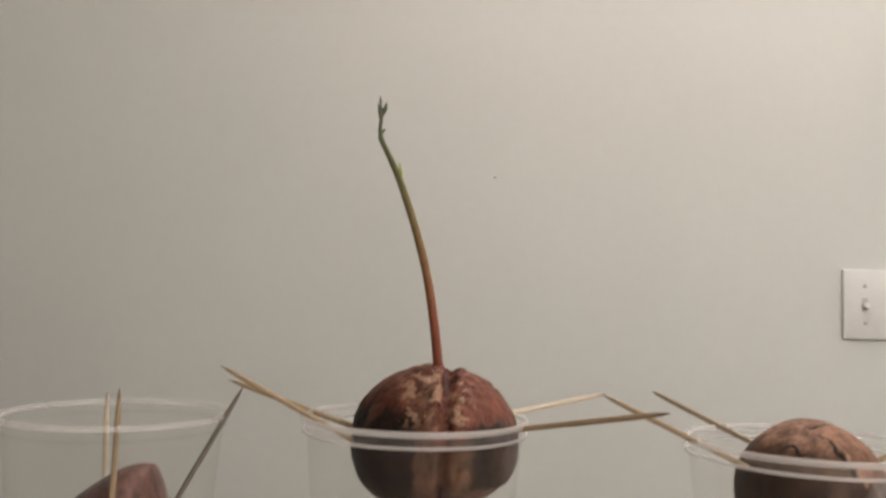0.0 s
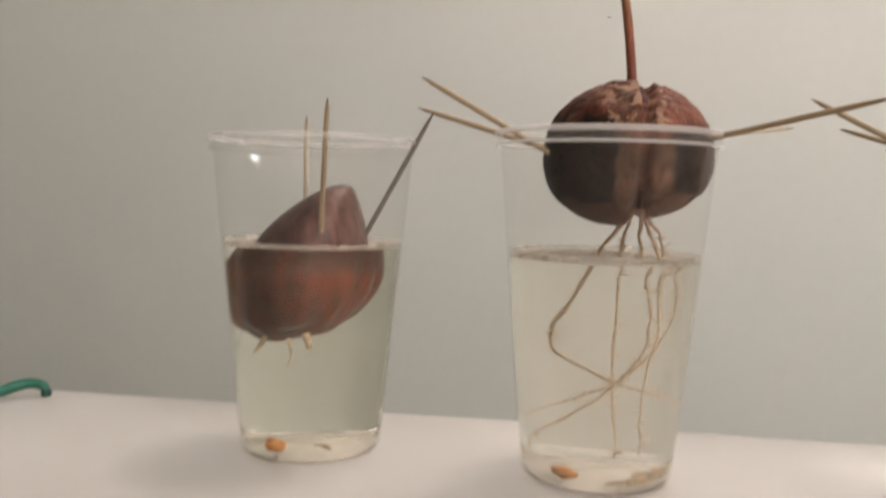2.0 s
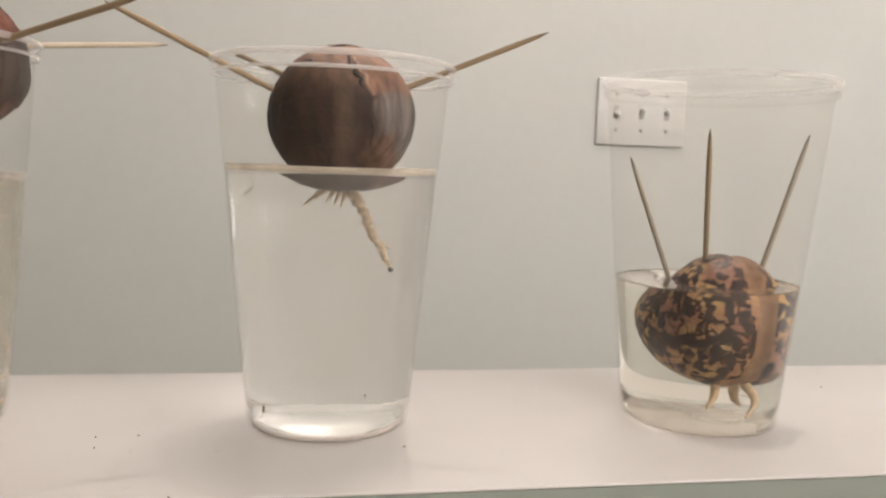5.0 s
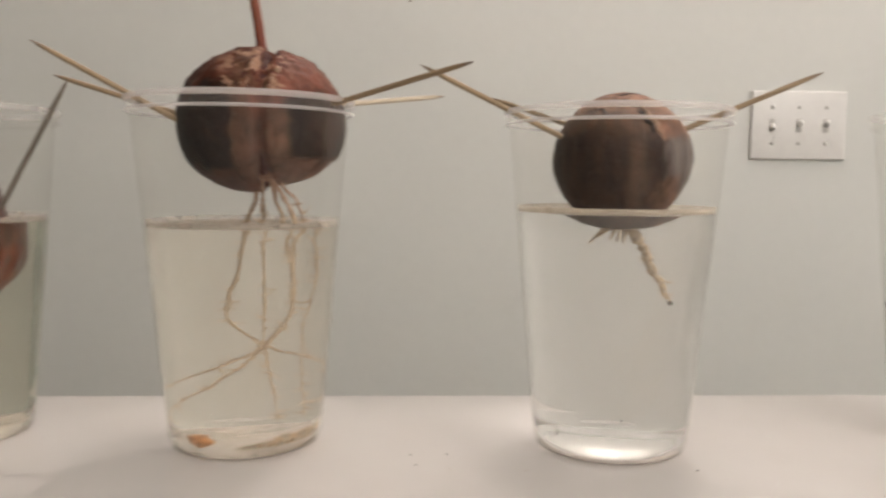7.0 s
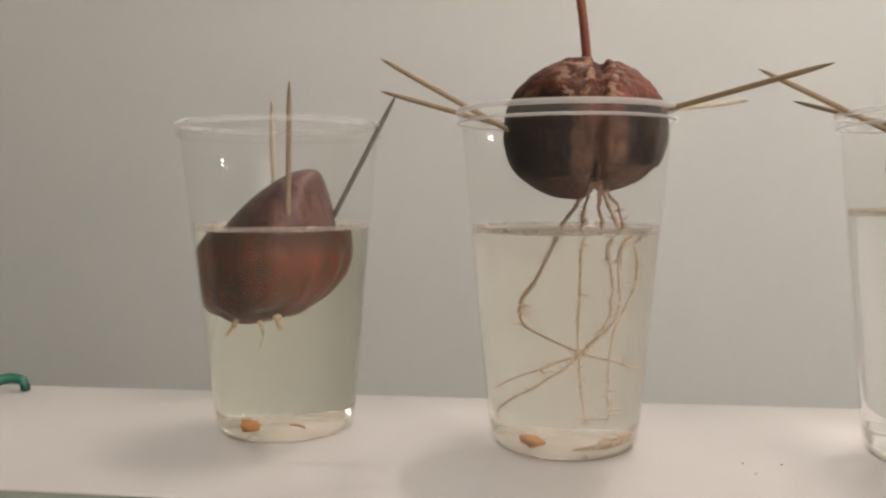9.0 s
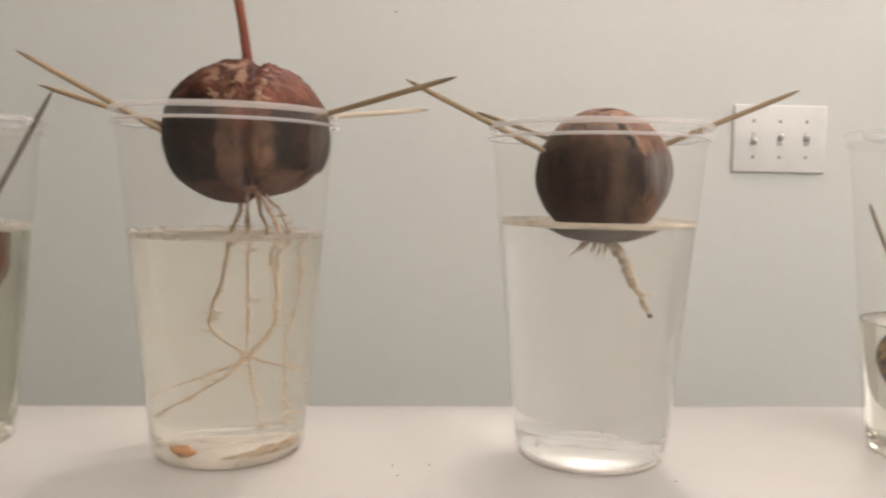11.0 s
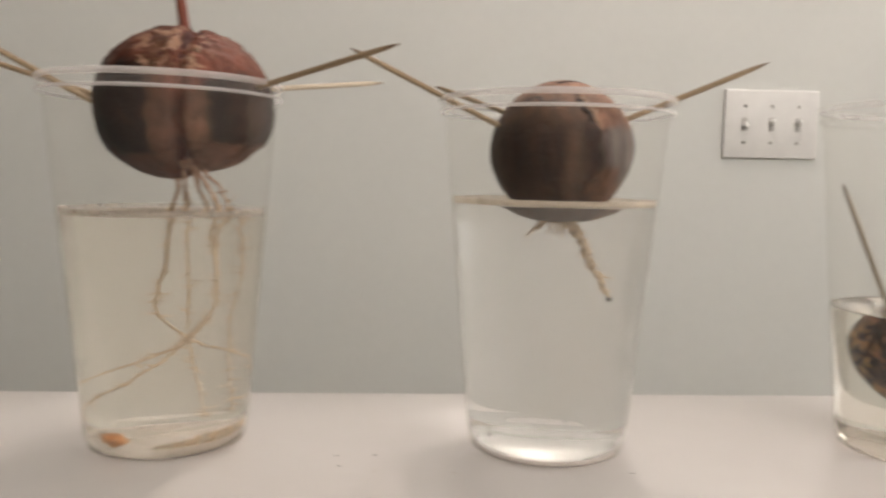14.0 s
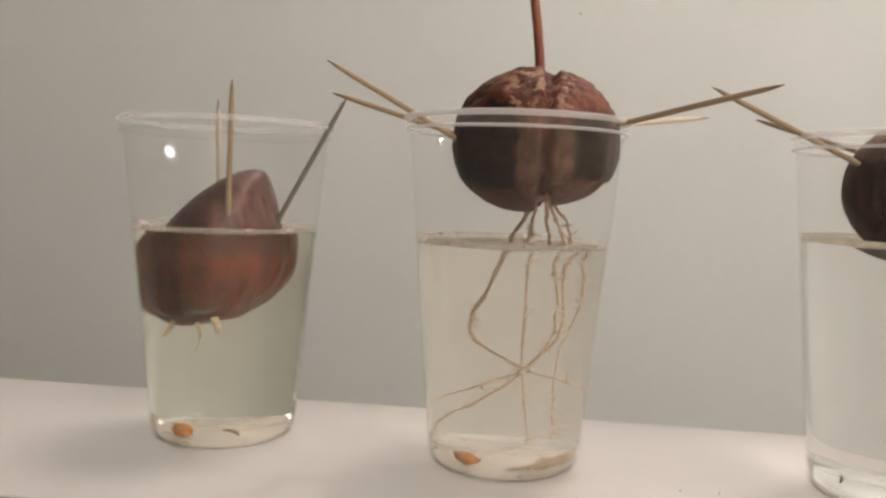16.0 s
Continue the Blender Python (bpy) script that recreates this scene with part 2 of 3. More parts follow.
# Greyer tones below the rim carry the cup plastic's haze as colour.
PIT_2 = seed_coat("pit_skin_split", (0.150, 0.058, 0.038), [
    (-0.05, -0.0040, -0.030, -0.0165, (0.070, 0.036, 0.027), 0.85),
    (-0.05, -0.0042, -0.0185, 0.0125, (0.016, 0.010, 0.008), 0.96),
    (-0.05, -0.016, 0.010, 0.020, (0.090, 0.036, 0.024), 0.8),
    (-0.0060, 0.0025, -0.006, 0.021, (0.150, 0.085, 0.055), 0.8),
    (-0.0060, 0.0035, -0.022, -0.003, (0.150, 0.090, 0.065), 0.85),
    # Right edge: glancing reflection and haze of the cup, painted in.
    (0.0225, 0.05, -0.0175, 0.0085, (0.085, 0.072, 0.062), 0.9),
    (0.0125, 0.0235, -0.0145, 0.0085, (0.030, 0.024, 0.020), 0.95),
    (0.0060, 0.0135, -0.024, 0.003, (0.190, 0.120, 0.080), 0.8),
    (0.0060, 0.05, -0.030, -0.0145, (0.210, 0.130, 0.100), 0.85),
    (0.0055, 0.05, 0.008, 0.05, (0.190, 0.080, 0.056), 0.75)], 0.45, crust=(-0.0105, 0.0135, 0.0085, 0.05, (0.300, 0.175, 0.115), (0.045, 0.012, 0.008)))
PIT_3 = seed_coat("pit_skin_smooth", (0.076, 0.038, 0.025), [
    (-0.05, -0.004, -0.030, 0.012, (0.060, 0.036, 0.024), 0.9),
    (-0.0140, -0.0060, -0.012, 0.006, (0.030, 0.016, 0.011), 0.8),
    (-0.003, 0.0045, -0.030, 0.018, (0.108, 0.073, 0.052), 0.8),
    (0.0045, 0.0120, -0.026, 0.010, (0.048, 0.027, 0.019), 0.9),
    # Grey right flank: the skin's gloss put into the colour.
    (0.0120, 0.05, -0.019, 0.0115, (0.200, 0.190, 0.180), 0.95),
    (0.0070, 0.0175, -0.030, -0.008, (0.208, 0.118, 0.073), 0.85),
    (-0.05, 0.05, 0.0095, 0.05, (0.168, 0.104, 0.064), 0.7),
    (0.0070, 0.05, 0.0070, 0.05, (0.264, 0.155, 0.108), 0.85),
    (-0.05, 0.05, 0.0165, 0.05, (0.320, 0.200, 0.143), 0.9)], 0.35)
PIT_1 = seed_coat("pit_skin_wet", (0.120, 0.024, 0.009), [
    (-0.05, -0.0165, -0.022, 0.008, (0.272, 0.097, 0.035), 0.85),
    (-0.0150, -0.0010, -0.020, 0.012, (0.060, 0.013, 0.007), 0.9),
    (0.0010, 0.0050, -0.022, 0.010, (0.120, 0.028, 0.013), 0.7),
    (0.0065, 0.05, -0.030, 0.002, (0.196, 0.043, 0.016), 0.85),
    (0.0030, 0.05, 0.003, 0.0105, (0.105, 0.031, 0.016), 0.8),
    (-0.05, 0.05, -0.040, -0.0235, (0.207, 0.063, 0.027), 0.7),
    (-0.05, 0.05, 0.0125, 0.05, (0.078, 0.042, 0.038), 0.95),
    (0.0090, 0.05, 0.0135, 0.05, (0.183, 0.100, 0.085), 0.75)], 0.45, 0.34, (0.272, 0.109, 0.043), 0.30)


def pit_skin_blotched():
    m = Nodes("pit_skin_blotched")
    v = m.coords()
    base = m.ramp(m.noise(v, 60, 3), [(0.38, (0.26, 0.112, 0.066)), (0.60, (0.46, 0.280, 0.100))])
    blot = m.math("ADD", m.math("MULTIPLY", m.noise(v, 235, 4, 0.6, 0.25), 0.72), m.math("MULTIPLY", m.noise(v, 560, 3), 0.28))
    c = m.mix(m.ramp(blot, [(0.472, (0, 0, 0)), (0.490, (1, 1, 1))]), base, (0.022, 0.007, 0.006))
    xyz = m.split(v)
    edge = m.math("ADD", m.math("SUBTRACT", xyz[0], m.math("MULTIPLY", xyz[2], 0.08)), m.math("MULTIPLY", m.math("SUBTRACT", m.noise(v, 90, 2), 0.5), 0.004))
    strip = m.ramp(m.math("DIVIDE", m.math("ABSOLUTE", m.math("SUBTRACT", edge, 0.0024)), 0.0052), [(0.62, (1, 1, 1)), (0.72, (0, 0, 0))])
    c = m.mix(strip, c, m.ramp(m.noise(m.coords(scale=(1, 1, 0.15)), 300, 3), [(0.35, (0.15, 0.072, 0.034)), (0.65, (0.25, 0.135, 0.062))]))
    dry = m.ramp(xyz[2], [(0.0155, (0, 0, 0)), (0.0175, (0.6, 0.6, 0.6))])
    c = m.mix(dry, c, m.mix(0.5, c, (0.18, 0.130, 0.108)))
    m.bump(blot, 0.35, 0.0008)
    return m.set(Base_Color=c, Roughness=0.5, Specular_IOR_Level=0.3)


PIT_4 = pit_skin_blotched()


def stem_skin():
    m = Nodes("stem_skin")
    v = m.coords()
    z = m.split(v)[2]
    c = m.ramp(m.math("MULTIPLY", z, 10.0), [(0.02, (0.20, 0.042, 0.022)), (0.20, (0.26, 0.072, 0.032)), (0.36, (0.25, 0.120, 0.046)), (0.56, (0.18, 0.130, 0.042)), (0.78, (0.10, 0.115, 0.03)), (0.98, (0.075, 0.08, 0.045))])
    n = m.noise(m.coords(scale=(1, 1, 0.2)), 900, 4)
    c = m.mix(m.ramp(n, [(0.4, (0.3, 0.3, 0.3)), (0.6, (0, 0, 0))]), c, (0.05, 0.02, 0.012))
    m.bump(n, 0.3, 0.0003)
    return m.set(Base_Color=c, Roughness=0.5)


STEM = stem_skin()
LEAF = plain("young_leaf", (0.085, 0.098, 0.05), 0.5, 0.3, 700.0)
SCALE_LEAF = plain("scale_leaf", (0.26, 0.30, 0.06), 0.5, 0.25, 700.0)
ROOT = plain("root_skin", (0.50, 0.385, 0.25), 0.6, 0.35, 500.0)
ROOT_PALE = plain("root_skin_pale", (0.52, 0.385, 0.235), 0.55, 0.2, 500.0)
ROOT_TIP = plain("root_tip", (0.05, 0.03, 0.02), 0.7, 0.3, 900.0)


def root_skin_by_height():
    """Tan root, pinkish brown close to the pit it grows from."""
    m = Nodes("root_skin_pink_top")
    v = m.coords()
    n = m.noise(v, 500, 3)
    c = m.ramp(n, [(0.3, (0.36, 0.27, 0.17)), (0.7, (0.62, 0.48, 0.32))])
    pink = m.ramp(n, [(0.3, (0.30, 0.165, 0.115)), (0.7, (0.50, 0.31, 0.225))])
    high = m.ramp(m.math("MULTIPLY_ADD", m.split(v)[2], 10.0), [(0.10, (0, 0, 0)), (0.26, (0.9, 0.9, 0.9))])
    high.node.inputs["Fac"].links[0].from_node.inputs[2].default_value = 0.5
    m.bump(n, 0.15, 0.0003)
    return m.set(Base_Color=m.mix(high, c, pink), Roughness=0.6)


ROOT_LONG = root_skin_by_height()
CRACK = plain("pit_crack", (0.022, 0.010, 0.007), 0.7, 0.3, 700.0)
TORN = plain("torn_skin", (0.30, 0.18, 0.115), 0.6, 0.3, 500.0)
FLESH = plain("split_flesh", (0.055, 0.012, 0.008), 0.75, 0.3, 400.0)


# ---- building tools ----
def mesh_of(name, bm, material, smooth=True):
    me = bpy.data.meshes.new(name)
    bmesh.ops.recalc_face_normals(bm, faces=bm.faces)
    for f in bm.faces:
        f.smooth = smooth
    bm.to_mesh(me)
    bm.free()
    me.materials.append(material)
    return me


def thing(name, bm, material, at=None, smooth=True):
    ob = new(name, mesh_of(name, bm, material, smooth) if bm else None)
    if at is not None:
        ob.matrix_world = at
    return ob


def part(name, bm, material, parent, label="", smooth=True, at=None):
    ob = new(name, mesh_of(name, bm, material, smooth))
    ob.parent = parent
    if at is not None:
        ob.matrix_basis = at
    if label:
        ob["label"] = label
    return ob


def box(x0, x1, y0, y1, z0, z1, bevel=0.0, segments=3):
    bm = bmesh.new()
    bmesh.ops.create_cube(bm, size=1)
    for v in bm.verts:
        v.co = Vector((x0 + (v.co.x + 0.5) * (x1 - x0), y0 + (v.co.y + 0.5) * (y1 - y0), z0 + (v.co.z + 0.5) * (z1 - z0)))
    if bevel:
        bmesh.ops.bevel(bm, geom=bm.edges[:], offset=bevel, segments=segments, profile=0.5, affect="EDGES")
    return bm


def turned(profile, steps=96, closed=False):
    """A body of revolution round z from (radius, height) pairs."""
    bm = bmesh.new()
    rings = []
    for r, z in profile:
        if r < 1e-6:
            rings.append([bm.verts.new((0, 0, z))] * steps)
        else:
            rings.append([bm.verts.new((r * math.cos(2 * math.pi * k / steps), r * math.sin(2 * math.pi * k / steps), z)) for k in range(steps)])
    pairs = list(zip(rings, rings[1:])) + ([(rings[-1], rings[0])] if closed else [])
    for a, b in pairs:
        for k in range(steps):
            q = [a[k], a[(k + 1) % steps], b[(k + 1) % steps], b[k]]
            q = [v for i, v in enumerate(q) if v not in q[:i]]
            if len(q) > 2:
                bm.faces.new(q)
    return bm


def curve_points(points, per=8):
    """Catmull-Rom through the points."""
    p = [Vector(q) for q in points]
    p = [2 * p[0] - p[1]] + p + [2 * p[-1] - p[-2]]
    out = []
    for a, b, c, d in zip(p, p[1:], p[2:], p[3:]):
        for k in range(per):
            t = k / per
            out.append(0.5 * (2 * b + (c - a) * t + (2 * a - 5 * b + 4 * c - d) * t * t + (3 * b - a - 3 * c + d) * t ** 3))
    out.append(p[-2])
    return out


def tube(points, radii, sides=10, wobble=0.0, bm=None, per=8, seed=0):
    """A round stem along a smooth line through the points, its radius going through radii."""
    bm = bm or bmesh.new()
    line = curve_points(points, per)
    rng = random.Random(seed)
    n = len(line)
    up, rings = Vector((0.31, 0.86, 0.4)), []
    for i, c in enumerate(line):
        d = (line[min(i + 1, n - 1)] - line[max(i - 1, 0)]).normalized()
        side = d.cross(up).normalized()
        other = d.cross(side)
        f = i / (n - 1) * (len(radii) - 1)
        k = min(int(f), len(radii) - 2)
        r = radii[k] + (radii[k + 1] - radii[k]) * (f - k)
        r *= 1 + wobble * rng.uniform(-1, 1)
        rings.append([bm.verts.new(c + r * (math.cos(2 * math.pi * j / sides) * side + math.sin(2 * math.pi * j / sides) * other)) for j in range(sides)])
    for a, b in zip(rings, rings[1:]):
        for j in range(sides):
            bm.faces.new((a[j], a[(j + 1) % sides], b[(j + 1) % sides], b[j]))
    bm.faces.new(rings[0])
    bm.faces.new(rings[-1])
    return bm


# ---- the room ----
CEILING_Z, FLOOR_Z, WALL_Y = 1.80, -1.03, 1.112
setting = dict(kind="structure")
tagged(thing("wall_north", box(-2.6, 2.6, WALL_Y, WALL_Y + 0.12, FLOOR_Z, CEILING_Z), WALL, smooth=False), "pale unseen grey-green wall, dark to dim and green the bounce light on the left behind the ledge", "wall", **setting)
tagged(thing("wall_south", box(-2.6, 2.6, -2.72, -2.6, FLOOR_Z, CEILING_Z), WALL, smooth=False), "pale unseen grey-green wall, dark to dim and green the bounce light on the left", "wall", **setting)
tagged(thing("wall_east", box(2.6, 2.72, -2.72, WALL_Y + 0.12, FLOOR_Z, CEILING_Z), WALL, smooth=False), "pale unseen grey-green wall, dark to dim and green the bounce light on the left", "wall", **setting)
# Out of view; its dark paint only dims and greens the bounce on the left.
tagged(thing("wall_west", box(-2.72, -2.6, -2.72, WALL_Y + 0.12, FLOOR_Z, CEILING_Z), WALL_DIM, smooth=False), "unseen grey-green wall, dark to dim and green the bounce light on the left", "wall", **setting)
tagged(thing("ceiling", box(-2.72, 2.72, -2.72, WALL_Y + 0.12, CEILING_Z, CEILING_Z + 0.1), CEIL, smooth=False), "white painted ceiling", "ceiling", **setting)
tagged(thing("floor", box(-2.72, 2.72, -2.72, WALL_Y + 0.12, FLOOR_Z - 0.1, FLOOR_Z), FLOOR, smooth=False), "brown wooden floor", "floor", **setting)

LEDGE_BACK, LEDGE_T = 0.1328, 0.0010
half_wall = thing("half_wall", box(-1.9, 2.6, 0.0, LEDGE_BACK - 0.002, FLOOR_Z, -LEDGE_T, 0.0006), WALL_DIM)
tagged(half_wall, "grey-green painted half wall under the white ledge, its shade put into the paint", "half wall", **setting)
ledge = thing("ledge_top", box(-1.9, 2.6, -0.0005, LEDGE_BACK, -LEDGE_T, 0.0, 0.0005, 3), LEDGE)
tagged(ledge, "white painted top of the half wall, faintly stained", "ledge", **setting)


def ceiling_light(at):
    x, y, z = at
    ob = thing("ceiling_light", None, None, pose(x, y, CEILING_Z))
    tagged(ob, "round flush ceiling light with a white trim, lit", "ceiling light", "ceiling lights")
    part("trim", turned([(0.0, -0.001), (0.085, -0.001), (0.090, -0.006), (0.086, -0.016), (0.070, -0.020), (0.0, -0.020)], 48), TRIM, ob)
    dome = [(0.020 * math.cos(a), -0.022 - 0.014 * math.sin(a)) for a in (math.pi / 2 * k / 8 for k in range(9))]
    part("diffuser", turned([(0.0, -0.022)] + dome, 48), BULB, ob, "glowing warm opal dome")


ceiling_light(LAMP_A)


def wall_lamp(at):
    ob = thing("wall_lamp", None, None, at)
    tagged(ob, "short fluorescent tube on a white wall bracket, lit", "wall lamp", "wall lamps")
    part("back_plate", box(-0.03, 0.03, -0.29, 0.29, 0.0, 0.02, 0.004), TRIM, ob)
    for y in (-0.27, 0.27):
        part("bracket", box(-0.018, 0.018, y - 0.012, y + 0.012, 0.02, 0.075, 0.004), TRIM, ob)
    part("tube", tube([(0, -0.258, 0.055), (0, 0, 0.055), (0, 0.258, 0.055)], [0.013, 0.013], 16), BULB, ob, "glowing fluorescent tube")


wall_lamp(pose(2.6, LAMP_S[1], LAMP_S[2], 0, -90, 0))
wall_lamp(pose(LAMP_T[0], -2.6, LAMP_T[2], -90, 0, 0) @ pose(0, 0, 0, 0, 0, 90))
# Invented body for the fill light, out of view.
panel_ob = thing("ceiling_fill_panel", None, None, pose(LAMP_FILL[0], LAMP_FILL[1], CEILING_Z))
tagged(panel_ob, "flat rectangular fill panel with a white frame, added out of view, lit", "ceiling light")
part("frame", box(-0.63, 0.63, -0.33, 0.33, -0.018, -0.001, 0.004), TRIM, panel_ob)
part("diffuser", box(-0.6, 0.6, -0.3, 0.3, -0.0215, -0.0165), PANEL, panel_ob, "glowing white diffuser", False)


def light_switch():
    """Three-gang toggle switch plate on the far wall."""
    w, h = 0.1619, 0.1143
    ob = thing("light_switch", None, None, pose(0.6172 + w / 2, WALL_Y, 0.2508 - h / 2))
    tagged(ob, "white plastic triple toggle light switch plate on the wall", "light switch")
    bm = box(-w / 2, w / 2, -0.0062, 0.0005, -h / 2, h / 2, 0.0026, 4)
    part("cover_plate", bm, PLATE, ob)
    for n, x in enumerate((-0.046, 0.0, 0.046)):
        slot = part("toggle_slot", box(x - 0.0047, x + 0.0047, -0.0066, -0.0055, -0.0112, 0.0112, 0.0003, 2), SLOT, ob, "grey slot round the toggle")
        bm = bmesh.new()
        lean = -1 if n == 0 else 1
        bmesh.ops.create_cube(bm, size=1)
        for v in bm.verts:
            k = 0.72 if v.co.y < 0 else 1.0
            v.co = Vector((v.co.x * 0.0090 * k, -0.0060 + (v.co.y - 0.5) * 0.0095, v.co.z * 0.0105 * k + (lean * 0.0050 if v.co.y < 0 else lean * 0.0015)))
        bmesh.ops.bevel(bm, geom=bm.edges[:], offset=0.0012, segments=3, affect="EDGES")
        part("toggle", bm, PLATE, ob, at=pose(x, 0, 0))
        for z in (-0.0302, 0.0302):
            bm = turned([(0.0, 0.0), (0.0030, 0.0), (0.0030, 0.0006), (0.0022, 0.0013), (0.0, 0.0015)], 16)
            part("screw", bm, SCREW, ob, "small grey screw head", at=pose(x, -0.0061, z, 90))
    return ob


light_switch()


# ---- cups with water ----
RIM_R, BASE_R = 0.0415, 0.0288
CUPS = [(-0.1229, 0.0800, 0.1262), (-0.0074, 0.0722, 0.1295), (0.1320, 0.0655, 0.1262), (0.2718, 0.0598, 0.1262)]
LEVELS = [0.0835, 0.0830, 0.0890, 0.0525]
CUP_LABELS = ["clear plastic cup holding a brown pit in cloudy water", "clear plastic cup holding a sprouted pit over yellowish water",
              "clear plastic cup almost full of clear water, holding a brown pit", "clear plastic cup holding a blotched pit in shallow water"]


def wall_radius(z, h):
    return BASE_R + (RIM_R - 0.0012 - BASE_R) * max(0.0, z) / h


def cup(n):
    x, y, h = CUPS[n]
    ob = thing("plastic_cup", None, None, pose(x, y, 0.0, 0, 0, 37 * n))
    tagged(ob, CUP_LABELS[n], "cup", "plastic cups on the ledge")
    t, low = 0.0005, 0.0075
    prof = [(BASE_R - 0.0020, 0.0006), (BASE_R - 0.0006, 0.0010), (BASE_R, 0.0030), (wall_radius(low, h), low)]
    prof += [(wall_radius(z, h), z) for z in (0.0082, 0.0100, 0.03, 0.06, 0.09, h - 0.0090, h - 0.0070, h - 0.0064, h - 0.0062)]
    inner = [(r - t, max(z, 0.0012)) for r, z in reversed(prof)]
    part("side_wall", turned(prof + inner, 128, True), CUP, ob)
    r = wall_radius(h - 0.0062, h)
    band = [(r, h - 0.0062), (r + 0.0011, h - 0.0056), (r + 0.0013, h - 0.0040), (r + 0.0013, h - 0.0020), (r + 0.0007, h - 0.0018), (r + 0.0006, h - 0.0040), (r - 0.0004, h - 0.0056)]
    part("rim_band", turned(band, 128, True), CUP if n in (0, 3) else BAND, ob)
    for name, zc, rad in (("rim_bead", h - 0.0010, 0.0011), ("lower_bead", h - 0.0053, 0.0006)):
        bead = [(r + 0.0010 + rad * math.cos(a), zc + rad * math.sin(a)) for a in (2 * math.pi * k / 12 for k in range(12))]
        part(name, turned(bead, 160, True), (CUP if name == "lower_bead" else RIM_SOFT) if n in (0, 3) else RIM, ob, "milky clear rolled bead")
    floor = [(0.0, 0.0036), (BASE_R - 0.0085, 0.0034), (BASE_R - 0.0060, 0.0014), (BASE_R - 0.0022, 0.0008), (BASE_R - 0.0024, 0.0014), (BASE_R - 0.0058, 0.0020), (BASE_R - 0.0080, 0.0040), (0.0, 0.0042)]
    part("cup_base", turned(floor, 96), BASE_GLOW, ob, "clear base with a raised middle, gathered light put into its peach tone")
    return ob


def cup_water(n):
    x, y, h = CUPS[n]
    z = LEVELS[n]
    g = 0.00075
    drop = 0.0 if n == 2 else 0.0019
    prof = [(0.0, 0.0047 - drop), (BASE_R - 0.0087, 0.0046 - drop), (BASE_R - 0.0060, 0.0030 - drop), (BASE_R - 0.0023, 0.0026 - 0.8 * drop), (BASE_R - g, 0.0050), (wall_radius(0.0075, h) - g, 0.0080)]
    prof += [(wall_radius(k, h) - g, k) for k in (0.0086, 0.0100, 0.02, 0.04, z - 0.0040, z - 0.0010, z - 0.0003) if k < z]
    r = wall_radius(z, h) - g
    prof += [(r, z - 0.0001), (r * 0.992, z - 0.0001), (r * 0.97, z - 0.0002), (r * 0.6, z - 0.0002), (0.0, z - 0.0002)]
    ob = thing("water", turned(prof, 128), WATERS[n], pose(x, y, 0.0))
    ob.visible_shadow = False
    tagged(ob, ["cloudy pale green water filling most of the cup", "yellowish water with roots hanging in it", "clear water filling most of the cup", "amber-tinged shallow water in the cup"][n], "water", kind="stuff")
    if n < 3:
        top = turned([(0.0, z + 0.0002), (r * 0.9, z + 0.0002), (r - 0.0001, z - 0.0001), (r + 0.0001, z + 0.0020), (r - 0.0003, z + 0.0020), (r * 0.95, z + 0.0006), (r * 0.9, z + 0.0005), (0.0, z + 0.0005)], 128)
        part("surface_film", top, FILM_THIN if n < 2 else FILM, ob, "thin cream film on the water")
    else:
        # Added ring: the meniscus's dark line put in as brown colour.
        ring = [(r - 0.0001, z - 0.0002), (r + 0.0001, z + 0.0003), (r - 0.0002, z + 0.0003), (r - 0.0006, z + 0.0001), (r - 0.0006, z - 0.0001)]
        part("waterline", turned(ring, 128, True), MENISCUS, ob, "thin brown ring added for the dark meniscus round the water's edge")


for n in range(4):
    cup(n)
    cup_water(n)


# ---- avocado pits ----
def seed(radii, at, deform, material, turn=0.0, seed_no=0, subdivide=5):
    bm = bmesh.new()
    bmesh.ops.create_icosphere(bm, subdivisions=subdivide, radius=1.0)
    off = Vector((11.3 * seed_no, 3.1, 7.7))
    for v in bm.verts:
        d = v.co.normalized()
        k = 1 + 0.018 * noise.noise(d * 2.2 + off) + 0.008 * noise.noise(d * 7 + off)
        p = Vector((d.x * radii[0], d.y * radii[1], d.z * radii[2])) * k
        v.co = deform(p, d)
    ob = thing("avocado_pit", bm, material, pose(*at, 0, 0, turn))
    return ob


def root(parent, points, radii, material=ROOT, label="", hairs=0, seed_no=0, wobble=0.18, kink=0.0):
    rng = random.Random(seed_no + 50)
    bends = curve_points(points, 3)
    for c in bends[2:-1]:
        c += Vector((rng.gauss(0, 1), rng.gauss(0, 1), 0)) * kink
    bm = tube(bends, radii, 8, wobble, per=3, seed=seed_no)
    line = curve_points(bends, 3)
    for _ in range(hairs):
        c = line[rng.randrange(len(line) // 5, len(line) - 1)]
        d = Vector((rng.uniform(-1, 1), rng.uniform(-1, 1), rng.uniform(-0.4, 0.5))).normalized()
        length = rng.uniform(0.0012, 0.0046)
        tube([c, c + d * length * 0.5 + Vector((0, 0, -0.0003)), c + d * length], [0.00042, 0.00026, 0.00010], 5, 0, bm, 2)
    return part("root", bm, material, parent, label)


